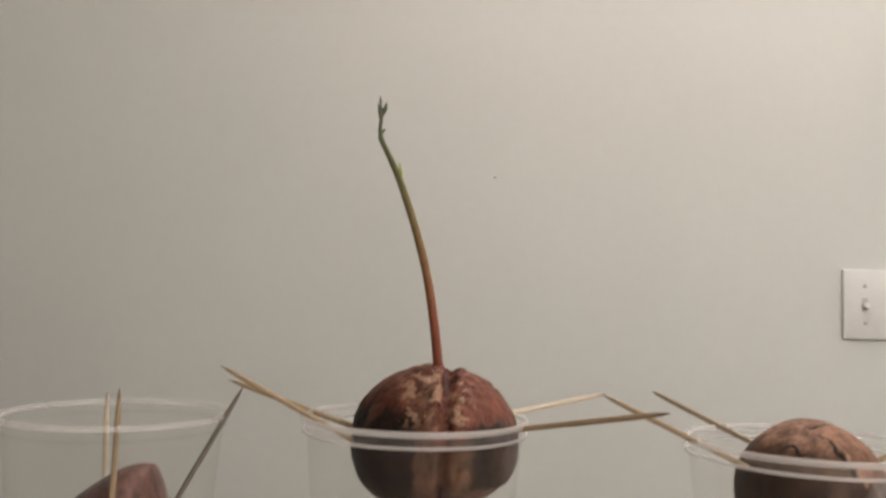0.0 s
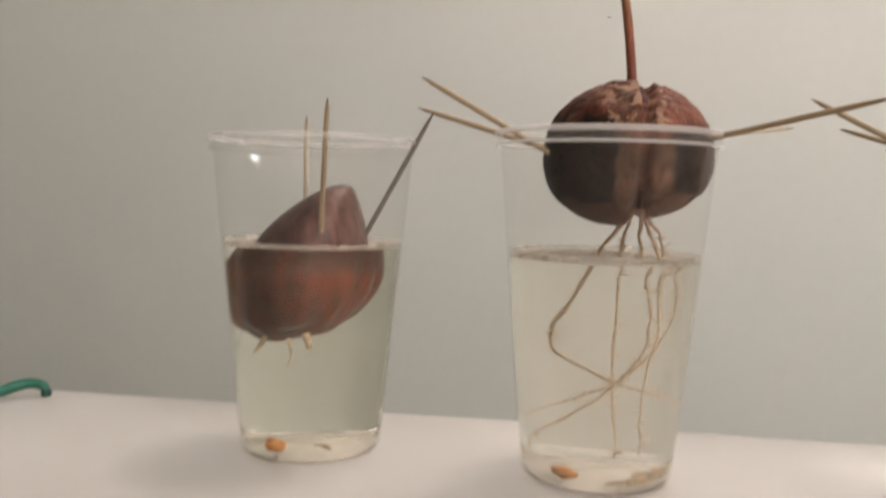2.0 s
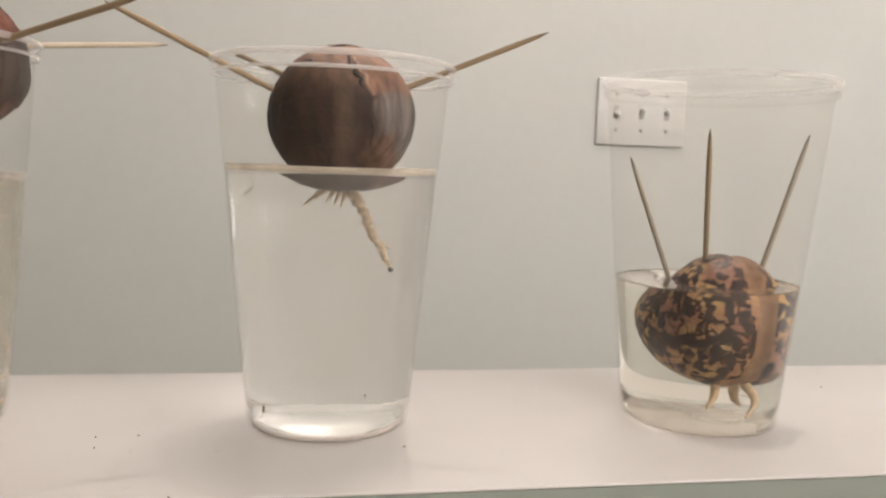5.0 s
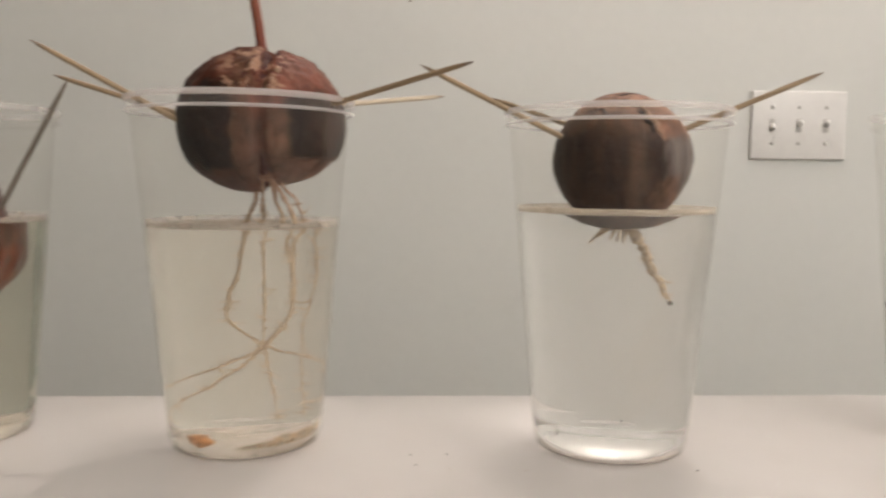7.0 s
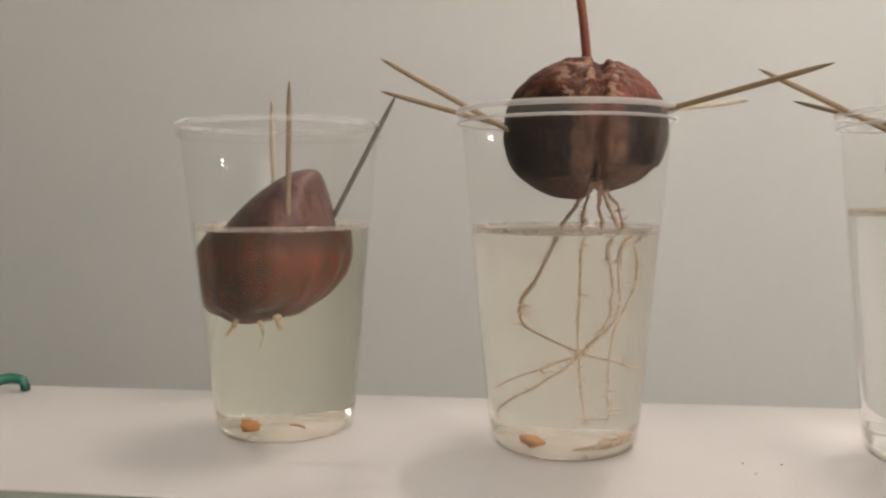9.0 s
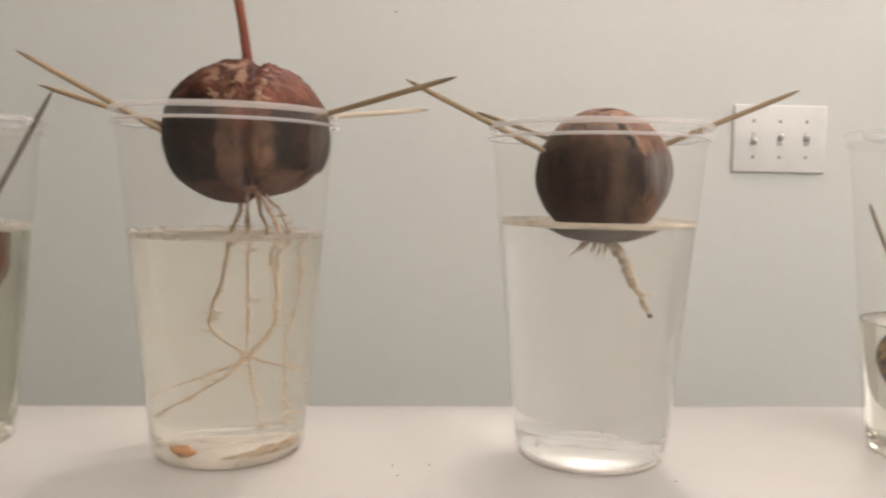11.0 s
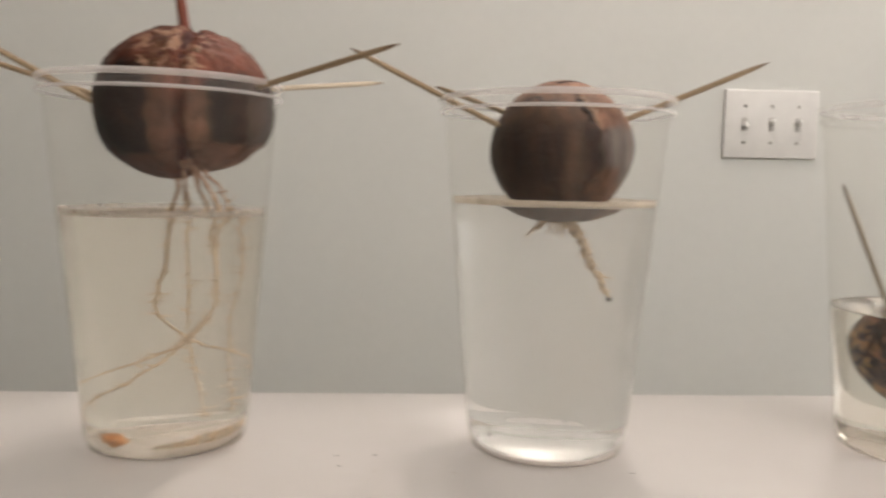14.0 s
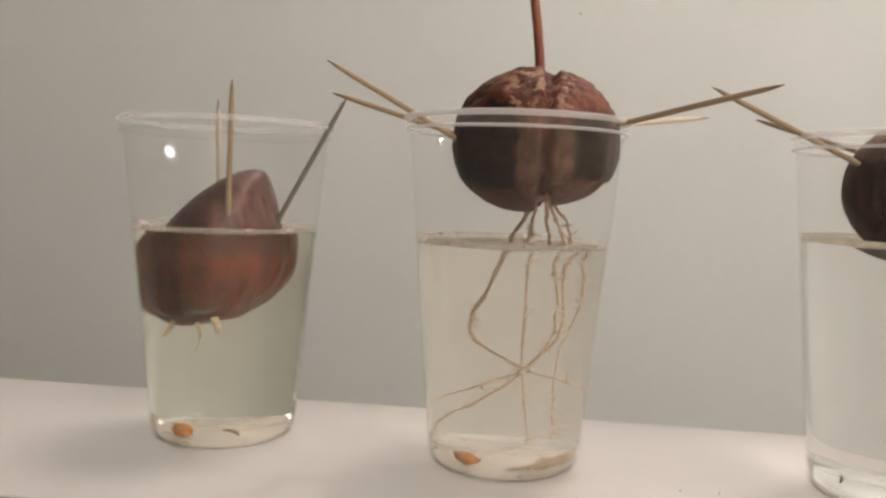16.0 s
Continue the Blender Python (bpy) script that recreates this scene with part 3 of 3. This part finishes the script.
# pit in the cloudy water, pointed end up
def deform_1(p, d):
    up = max(0.0, d.z)
    if d.x > 0:
        p.x *= 1 - 0.50 * up
    if d.z > 0:
        p.z *= 1.30
    p = Vector((p.x + 0.46 * max(0.0, p.z) + 0.0012 * up ** 12, p.y, p.z + 0.0012 * up ** 12))
    low = max(0.0, -d.z)
    p.z *= 1 - 0.10 * low
    p.x -= 0.0045 * low
    if d.x > 0:
        p.x *= 1 - 0.16 * low
    if d.z < 0.1:
        p *= 1 + 0.075 * noise.noise(Vector((d.x * 3.2, d.y * 3.2, d.z * 1.5)) + Vector((0.6, 0.2, 0.1)))
    crease = math.exp(-((d.x - 0.35 - 0.2 * d.z) / 0.05) ** 2) * (1 if d.y < 0 and d.z < 0 else 0)
    return p * (1 - 0.035 * crease)


pit_1 = seed((0.0262, 0.0258, 0.0272), (-0.1258, 0.0755, 0.0712), deform_1, PIT_1, 0, 1)
tagged(pit_1, "wet reddish-brown avocado pit, pointed end out of the cloudy water", "avocado pit")
root(pit_1, [(-0.008, -0.010, -0.021), (-0.0100, -0.012, -0.0262), (-0.0125, -0.012, -0.0292)], [0.0012, 0.0009, 0.0004], seed_no=1)
root(pit_1, [(-0.001, -0.010, -0.023), (0.0006, -0.011, -0.0290), (-0.0010, -0.012, -0.0345)], [0.0008, 0.0004, 0.0002], seed_no=2)
root(pit_1, [(0.005, -0.010, -0.021), (0.0070, -0.012, -0.0250), (0.0068, -0.013, -0.0264)], [0.0016, 0.0012, 0.0006], seed_no=3)

# sprouted pit held over the water
def deform_2(p, d):
    front = 1.0 if d.y < 0 else 0.5
    gx = 0.13 + 0.03 * d.z
    split = math.exp(-((d.x - gx) / 0.075) ** 4)
    p = p * (1 - 0.15 * split * front * max(0.0, 1 - 0.35 * abs(d.y)))
    if d.x > gx and d.z < -0.55:
        p.z *= 0.94
    if d.x < 0 and d.z < 0:
        p *= 1 + 0.05 * min(1.0, 2.2 * abs(d.x * d.z))
    if d.x > 0.2 and d.z < 0:
        p *= 1 + 0.045 * min(1.0, 2.2 * abs((d.x - 0.2) * d.z))
    if d.z > 0.25 and d.y < 0.4:
        near = math.exp(-((d.x - gx) / 0.45) ** 2)
        p *= 1 + (0.012 + 0.036 * near) * noise.noise(d * 11 + Vector((3, 1, 4))) + 0.018 * near * noise.noise(d * 25)
    return p


pit_2 = seed((0.0311, 0.0292, 0.0264), (0.0000, 0.0725, 0.1218), deform_2, PIT_2, 0, 2, 6)
tagged(pit_2, "large split dark brown avocado pit with a tall sprout and roots", "avocado pit")
part("split_core", tube([(0.0036, -0.0180, -0.020), (0.0040, -0.0218, -0.006), (0.0042, -0.0212, 0.008), (0.0036, -0.0130, 0.0180), (0.002, -0.004, 0.0230)], [0.0010, 0.0016, 0.0023, 0.0024, 0.0020], 10, 0.25), FLESH, pit_2, "dark red flesh inside the split")
rng = random.Random(5)
for k in range(9):
    a = rng.uniform(0.1, 1.0)
    side = -1 if k % 3 else 1
    c = Vector((0.004 + side * rng.uniform(0.003, 0.0065), -0.0285 * math.cos(a) * 0.97, 0.0262 * math.sin(a) * 0.97))
    bm = bmesh.new()
    bmesh.ops.create_icosphere(bm, subdivisions=2, radius=1)
    for v in bm.verts:
        q = v.co * (1 + 0.35 * noise.noise(v.co * 2 + c * 900))
        v.co = c + Vector((q.x * rng.uniform(0.0011, 0.0013) * 1.2, q.y * 0.0010, q.z * 0.0017))
    part("skin_flake", bm, PIT_2 if k % 2 else TORN, pit_2, "curled torn skin flake")
bm = bmesh.new()
bmesh.ops.create_icosphere(bm, subdivisions=3, radius=1)
for v in bm.verts:
    q = v.co * (1 + 0.22 * noise.noise(v.co * 2.4 + Vector((4, 2, 9))))
    v.co = Vector((0.0036 + 0.0050 * q.x, -0.0085 + 0.0070 * q.y, -0.0196 + 0.0032 * q.z))
part("root_crown", bm, plain("root_crown_skin", (0.26, 0.140, 0.095), 0.6, 0.35, 350.0), pit_2, "pale pinkish root crown under the split")
# stem: base at the top of the split
STEM_AT = (0.0005, -0.002, 0.0235)
stem = part("stem", tube([(0, 0, 0), (-0.0003, -0.0008, 0.0060), (-0.0020, -0.0030, 0.0200), (-0.0046, -0.0055, 0.0350), (-0.0085, -0.0080, 0.0500), (-0.0135, -0.0110, 0.0650), (-0.0172, -0.0132, 0.0740), (-0.0222, -0.0150, 0.0840)],
                         [0.0021, 0.0018, 0.0017, 0.0016, 0.0015, 0.00135, 0.0012, 0.0009], 12, 0.03), STEM, pit_2, "slender stem, red-brown below and green above", at=pose(*STEM_AT))
part("stem_tip", tube([(-0.0222, -0.0150, 0.0838), (-0.0226, -0.0155, 0.0880), (-0.0222, -0.0160, 0.0920), (-0.0228, -0.0170, 0.0990)], [0.0010, 0.0007, 0.0006, 0.0003], 8, 0.15), LEAF, stem, "shrivelled grey-green growing tip")
for a, b, w in (((-0.0224, -0.0158, 0.0915), (-0.0204, -0.0165, 0.0975), 0.0009), ((-0.0224, -0.0158, 0.0900), (-0.0236, -0.0165, 0.0970), 0.0009), ((-0.0222, -0.0152, 0.0862), (-0.0210, -0.0150, 0.0880), 0.0005), ((-0.0224, -0.0152, 0.0842), (-0.0232, -0.0150, 0.0850), 0.0007)):
    m = (Vector(a) + Vector(b)) / 2
    part("young_leaf", tube([a, m + Vector((0.0003, 0, 0)), b], [0.0004, w, 0.0001], 8, 0.2), LEAF, stem, "tiny curled grey-green leaf")
part("scale_leaf", tube([(-0.0160, -0.0128, 0.0700), (-0.0150, -0.0125, 0.0718), (-0.0155, -0.0130, 0.0760)], [0.0003, 0.0008, 0.0002], 8, 0.1), SCALE_LEAF, stem, "pale green scale leaf")
# roots in the split pit's own frame


def shrink(points):
    """From where a root seems to be in the water to where it is: the round cup widens what stands in it."""
    out = []
    for x, y, z in points:
        if z < LEVELS[1]:
            x = CUPS[1][0] + (x - CUPS[1][0]) * 0.77
        out.append((x + 0.0005, y - 0.0725, z - 0.1220))
    return out


ROOTS_2 = [
    ([(0.0020, 0.0600, 0.1035), (-0.0010, 0.0660, 0.097), (-0.0055, 0.0780, 0.090), (-0.0095, 0.0830, 0.083), (-0.0115, 0.086, 0.0774), (-0.0180, 0.096, 0.062), (-0.0208, 0.098, 0.0530), (-0.0205, 0.097, 0.0480), (-0.0165, 0.094, 0.0430), (-0.0045, 0.083, 0.0375), (0.0050, 0.080, 0.0345), (0.0170, 0.081, 0.0300), (0.0200, 0.082, 0.0240), (0.0198, 0.083, 0.0150)], [0.0011, 0.0011, 0.0010, 0.0008, 0.0007, 0.0006, 0.0005, 0.0005], 22),
    ([(0.0030, 0.0585, 0.1035), (0.0006, 0.0660, 0.096), (-0.0008, 0.0740, 0.088), (-0.0014, 0.075, 0.078), (-0.0022, 0.077, 0.055), (-0.0025, 0.078, 0.0372), (-0.0018, 0.082, 0.020), (-0.0012, 0.084, 0.0070)], [0.0010, 0.0009, 0.0008, 0.0006, 0.0005, 0.0004, 0.0003], 22),
    ([(0.0040, 0.0580, 0.1035), (0.0048, 0.0660, 0.095), (0.0062, 0.0730, 0.086), (0.0085, 0.0725, 0.0773), (0.0096, 0.073, 0.062), (0.0080, 0.074, 0.050), (0.0000, 0.072, 0.0390), (-0.0050, 0.071, 0.0362), (-0.022, 0.067, 0.0300), (-0.0390, 0.065, 0.0228)], [0.0011, 0.0010, 0.0009, 0.0008, 0.0007, 0.0006, 0.0005], 24),
    ([(0.0048, 0.0590, 0.1035), (0.0062, 0.0640, 0.097), (0.0095, 0.0680, 0.090), (0.0122, 0.067, 0.083), (0.0130, 0.066, 0.0775), (0.0138, 0.066, 0.062), (0.0110, 0.067, 0.050), (-0.0005, 0.070, 0.0385), (-0.0090, 0.068, 0.0315), (-0.022, 0.066, 0.0235), (-0.0340, 0.065, 0.0165), (-0.0380, 0.067, 0.0085)], [0.0012, 0.0011, 0.0010, 0.0008, 0.0007, 0.0005, 0.0004], 24),
    ([(0.0052, 0.0605, 0.1035), (0.0095, 0.0670, 0.096), (0.0140, 0.0735, 0.087), (0.0178, 0.076, 0.078), (0.0165, 0.079, 0.062), (0.0090, 0.083, 0.045), (0.0068, 0.086, 0.025), (0.0060, 0.087, 0.0075)], [0.0009, 0.0008, 0.0006, 0.0005, 0.0004, 0.0003], 20),
]
for k, (pts, radii, hairs) in enumerate(ROOTS_2):
    root(pit_2, shrink(pts), [0.70 * r for r in radii], ROOT_LONG, "long thin tan root hanging in the water", 3 * hairs, k + 10, 0.34, 0.0003)

# smooth pit just touching the water
def deform_3(p, d):
    gx = 0.30 + 0.22 * math.sin(2.6 * d.z + 0.4)
    split = math.exp(-((d.x - gx) / 0.022) ** 2) * (1.0 if d.y < 0.2 else 0.0)
    p = p * (1 - 0.035 * split)
    if d.z > 0:
        k = 1 - 0.10 * d.z * d.z
        p.x, p.y, p.z = p.x * k, p.y * k, p.z * 0.975
    if d.x > gx and d.y < 0 and -0.9 < d.z < -0.35:
        p *= 0.985
    return p


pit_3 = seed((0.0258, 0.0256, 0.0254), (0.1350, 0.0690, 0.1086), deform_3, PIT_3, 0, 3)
tagged(pit_3, "smooth round dark brown avocado pit with a cracked pale top", "avocado pit")


def skin_line(angles, radius, name="crack", material=CRACK, lift=1.0, parent=None, rad=(0.0258, 0.0256, 0.0254)):
    """A dark crack lying in the skin: (longitude, latitude) in degrees, longitude 0 facing the camera and growing to the right."""
    pts = []
    for lon, lat in angles:
        a, b = math.radians(lon), math.radians(lat)
        k = (1 - 0.10 * max(0, math.sin(b)) ** 2) * lift
        pts.append((rad[0] * math.sin(a) * math.cos(b) * k, -rad[1] * math.cos(a) * math.cos(b) * k, rad[2] * math.sin(b) * lift * (0.97 if b > 0 else 1.0)))
    return part(name, tube(pts, [radius * 0.4, radius, radius, radius * 0.4], 6, 0.3, per=4), material, parent, "thin dark crack in the skin")


skin_line([(2, 52), (5, 46), (4, 41), (9, 37), (8, 31), (13, 27), (12, 21), (17, 16), (18, 10)], 0.00065, parent=pit_3)
skin_line([(8, 48), (10, 43), (13, 39), (12, 33), (17, 29), (16, 23), (20, 18), (21, 13)], 0.0009, "torn_skin", TORN, parent=pit_3)
skin_line([(18, 6), (19, -4), (22, -12), (21, -22), (24, -30)], 0.00035, parent=pit_3)
skin_line([(-60, 75), (-20, 66), (5, 72), (60, 70)], 0.00045, parent=pit_3)
skin_line([(-50, 40), (-38, 44), (-30, 36), (-20, 41)], 0.0006, parent=pit_3)
skin_line([(-14, 58), (-2, 55), (8, 50)], 0.0003, parent=pit_3)


def local_3(points):
    out = []
    for x, y, z in points:
        if z < LEVELS[2]:
            x = CUPS[2][0] + (x - CUPS[2][0]) * 0.77
        out.append((x - 0.1350, y - 0.0705, z - 0.1090))
    return out


main = root(pit_3, local_3([(0.1372, 0.069, 0.0885), (0.1385, 0.068, 0.0840), (0.1430, 0.067, 0.0775), (0.1455, 0.067, 0.0700), (0.1498, 0.067, 0.0628), (0.1525, 0.067, 0.0575)]), [0.0024, 0.0020, 0.0015, 0.0013, 0.0009, 0.0005], ROOT, "stout tan root with a dark tip", 30, 31, 0.3, 0.0002)
part("root_tip", tube(local_3([(0.1522, 0.067, 0.0577), (0.1526, 0.067, 0.0567), (0.1531, 0.067, 0.0563)]), [0.0005, 0.0008, 0.0005], 8), ROOT_TIP, main, "dark root tip")
for k, (x0, x1, z1) in enumerate(((0.1310, 0.1220, 0.0785), (0.1335, 0.1300, 0.0800), (0.1350, 0.1325, 0.0790), (0.1362, 0.1350, 0.0785), (0.1320, 0.1262, 0.0810))):
    root(pit_3, local_3([(x0, 0.068, 0.0870), ((x0 + x1) / 2 + 0.0004, 0.067, (0.087 + z1) / 2), (x1, 0.066, z1)]), [0.0009, 0.0006, 0.0002], ROOT_PALE, "short pale side root", 0, 40 + k)

# blotched pit lying in shallow water
def deform_4(p, d):
    gx = 0.10
    split = math.exp(-((d.x - gx) / 0.13) ** 2)
    p = p * (1 - 0.05 * split * (1 if d.y < 0.3 else 0.3))
    if d.z > 0:
        k = 1 - 0.09 * d.z * d.z
        p = Vector((p.x * k + 0.03 * p.z * d.z, p.y * k, p.z * (1 + 0.04 * d.z)))
    return p


pit_4 = seed((0.0244, 0.0240, 0.0238), (0.2797, 0.0605, 0.0384), deform_4, PIT_4, 0, 4)
tagged(pit_4, "cream avocado pit blotched with dark brown, half under water", "avocado pit")
for k, pts in enumerate(([(0.000, -0.006, -0.020), (-0.0015, -0.008, -0.0255), (-0.0042, -0.009, -0.0298)], [(0.0075, -0.008, -0.020), (0.0100, -0.010, -0.0250), (0.0090, -0.012, -0.0285), (0.0062, -0.014, -0.0315)], [(0.006, -0.004, -0.020), (0.0062, -0.005, -0.0260), (0.0078, -0.006, -0.0290)])):
    root(pit_4, [(a - 0.0052, b, c - 0.0012) for a, b, c in pts], [0.0016, 0.0013, 0.0010, 0.0004], ROOT_PALE, "short pale pointed root", 0, 60 + k, 0.08)


# ---- toothpicks ----
def toothpick(tip, base, material=WOOD, label="pale wooden toothpick stuck in a pit, leaning on the rim"):
    """From its outer tip to the point where it enters the pit; the rest is inside."""
    a, b = Vector(tip), Vector(base)
    d = (a - b).normalized()
    length, r, stub = 0.065, 0.00102, 0.065 - (a - b).length - 0.004
    bm = tube([(0, 0, stub), (0, 0, stub + 0.003), (0, 0, 0.032), (0, 0, 0.053), (0, 0, 0.061), (0, 0, length)], [0.0004, r, r, r, 0.0007, 0.00012], 10, 0.02)
    start = a - d * length
    ob = thing("toothpick", bm, material, Matrix.Translation(start) @ d.to_track_quat("Z", "Y").to_matrix().to_4x4())
    return tagged(ob, label, "toothpick", "toothpicks in the pits")


IN_CUP = "pale wooden toothpick standing up out of a pit inside the cup"
GREY = "weathered grey wooden toothpick standing up out of a pit"
toothpick((-0.1075, 0.0455, 0.1388), (-0.1120, 0.0545, 0.0921), WOOD, IN_CUP)
toothpick((-0.0744, 0.0799, 0.1372), (-0.1010, 0.0790, 0.0880), WOOD_GREY, GREY)
toothpick((-0.1236, 0.0713, 0.1345), (-0.1258, 0.0783, 0.1032), WOOD_PALE, IN_CUP)
toothpick((-0.0750, 0.0521, 0.1471), (-0.0290, 0.0620, 0.1213), WOOD)
toothpick((-0.0817, 0.0841, 0.1392), (-0.0300, 0.0770, 0.1235), WOOD)
toothpick((0.0760, 0.0304, 0.1384), (0.0280, 0.0600, 0.1272), WOOD)
toothpick((0.0697, 0.1134, 0.1356), (0.0255, 0.0860, 0.1290), WOOD_PALE)
toothpick((0.0592, 0.0563, 0.1407), (0.1095, 0.0640, 0.1172), WOOD)
toothpick((0.0911, 0.1250, 0.1361), (0.1185, 0.0905, 0.1225), WOOD)
toothpick((0.2064, 0.0604, 0.1404), (0.1600, 0.0680, 0.1205), WOOD)
toothpick((0.2497, 0.0842, 0.0985), (0.2610, 0.0690, 0.0540), WOOD_DUSTY, GREY)
toothpick((0.2676, 0.0555, 0.1090), (0.2707, 0.0586, 0.0633), WOOD, IN_CUP)
toothpick((0.3176, 0.0700, 0.1095), (0.2985, 0.0655, 0.0570), WOOD_DUSTY, GREY)


# ---- small things ----
hook = thing("plant_clip", tube([(-0.330, 0.060, 0.0030), (-0.302, 0.090, 0.0031), (-0.290, 0.106, 0.0038), (-0.2835, 0.116, 0.0058), (-0.2785, 0.120, 0.0066), (-0.2735, 0.1215, 0.0055), (-0.2715, 0.1215, 0.0030)], [0.0027, 0.0027, 0.0027, 0.0027, 0.0026, 0.0024, 0.0020], 14, 0.0), GREEN)
tagged(hook, "bent dark green plastic rod lying on the ledge", "plastic clip")
part("end_cap", tube([(-0.2717, 0.1215, 0.0036), (-0.2714, 0.1215, 0.0018), (-0.2713, 0.1215, 0.0003)], [0.0023, 0.0024, 0.0021], 14), GREEN_DARK, hook, "dark end of the rod")


def speck(at, size, material, label, name="debris_speck", category="debris", n=0):
    bm = bmesh.new()
    bmesh.ops.create_icosphere(bm, subdivisions=2, radius=1)
    for v in bm.verts:
        k = 1 + 0.6 * noise.noise(v.co * 2.3 + Vector((n * 5.1, 0, 0)))
        v.co = Vector((v.co.x * size[0] * k, v.co.y * size[1] * k, v.co.z * size[2] * k))
    ob = thing(name, bm, material, pose(at[0], at[1], at[2] + size[2] * 0.9, 0, 0, 40 * n))
    return tagged(ob, label, category, "debris")


for n, (x, y) in enumerate(((0.156, 0.0355), (0.0695, 0.0525), (0.0580, 0.0420), (0.0561, 0.0521), (0.087, 0.0012), (0.350, 0.095))):
    speck((x, y, 0.0), (0.0004, 0.00025, 0.0002), DIRT, "tiny dark speck of dirt on the ledge", n=n)
speck((-0.1300, 0.0585, 0.0047), (0.0062, 0.0040, 0.0024), FLAKE, "orange-brown skin flake at the cup bottom", "skin_flake", n=11)
curl = thing("skin_shred", tube([(-0.0034, 0, 0.0022), (-0.0010, -0.001, 0.0026), (0.0014, 0, 0.0018), (0.0026, 0.0005, 0.0004)], [0.0002, 0.0005, 0.0006, 0.0003], 8, 0.25), plain("brown_flake", (0.22, 0.13, 0.06), 0.6), pose(-0.1125, 0.0620, 0.0046))
tagged(curl, "curled brown skin shred at the cup bottom", "debris", "debris")
speck((-0.0190, 0.0530, 0.0047), (0.0047, 0.0036, 0.0021), FLAKE, "orange-brown skin flake at the cup bottom", "skin_flake", n=13)


def sediment(cup_no, a0, a1, material, label, seed_no):
    """A low drift of silt along the inside of the cup's foot, from angle a0 to a1."""
    x, y, h = CUPS[cup_no]
    bm = bmesh.new()
    rows, across = 48, 10
    grid = []
    for i in range(rows + 1):
        u = i / rows
        a = math.radians(a0 + (a1 - a0) * u)
        reach = 0.0125 * math.sin(math.pi * u) ** 0.6 * (1 + 0.5 * noise.noise(Vector((9 * u, seed_no, 0)))) + 0.0006
        line = []
        for j in range(across + 1):
            v = j / across
            rr = BASE_R - 0.0012 - reach * v
            z = 0.0052 + 0.0030 * (1 - v) ** 1.5 * math.sin(math.pi * u) ** 0.7 + 0.0003 * noise.noise(Vector((30 * u, 5 * v, seed_no)))
            line.append((bm.verts.new((x + rr * math.cos(a), y + rr * math.sin(a), z)), bm.verts.new((x + rr * math.cos(a), y + rr * math.sin(a), 0.0049))))
        grid.append(line)
    for p, q in zip(grid, grid[1:]):
        for j in range(across):
            bm.faces.new((p[j][0], p[j + 1][0], q[j + 1][0], q[j][0]))
            bm.faces.new((p[j][1], q[j][1], q[j + 1][1], p[j + 1][1]))
        for j in (0, across):
            bm.faces.new((p[j][0], q[j][0], q[j][1], p[j][1]))
    ob = thing("sediment", bm, material)
    return tagged(ob, label, "sediment", kind="stuff")


SILT = half_clear("tan_silt", (0.62, 0.43, 0.23), 0.42, 0.8, 260.0)
sediment(1, -85, 40, SILT, "tan silt settled along the foot of the cup", 3)
shred = thing("skin_shred", tube([(0, 0, 0.0034), (0.0007, 0, 0.0024), (0.0008, 0, 0.0012), (0.0002, 0, 0.0002)], [0.0002, 0.0004, 0.0005, 0.0002], 8, 0.2), DIRT, pose(0.1120, 0.0570, 0.0066))
tagged(shred, "curled dark shred standing at the cup bottom", "debris", "debris")
speck((0.1405, 0.0885, 0.0066), (0.0003, 0.0003, 0.0006), DIRT, "tiny dark shred at the cup bottom", "skin_flake", n=14)
speck((0.044, WALL_Y - 0.0004, 0.389), (0.0030, 0.0004, 0.0012), plain("scuff", (0.30, 0.28, 0.26), 0.8), "faint grey scuff on the wall", "wall_scuff", "scuff", 0)
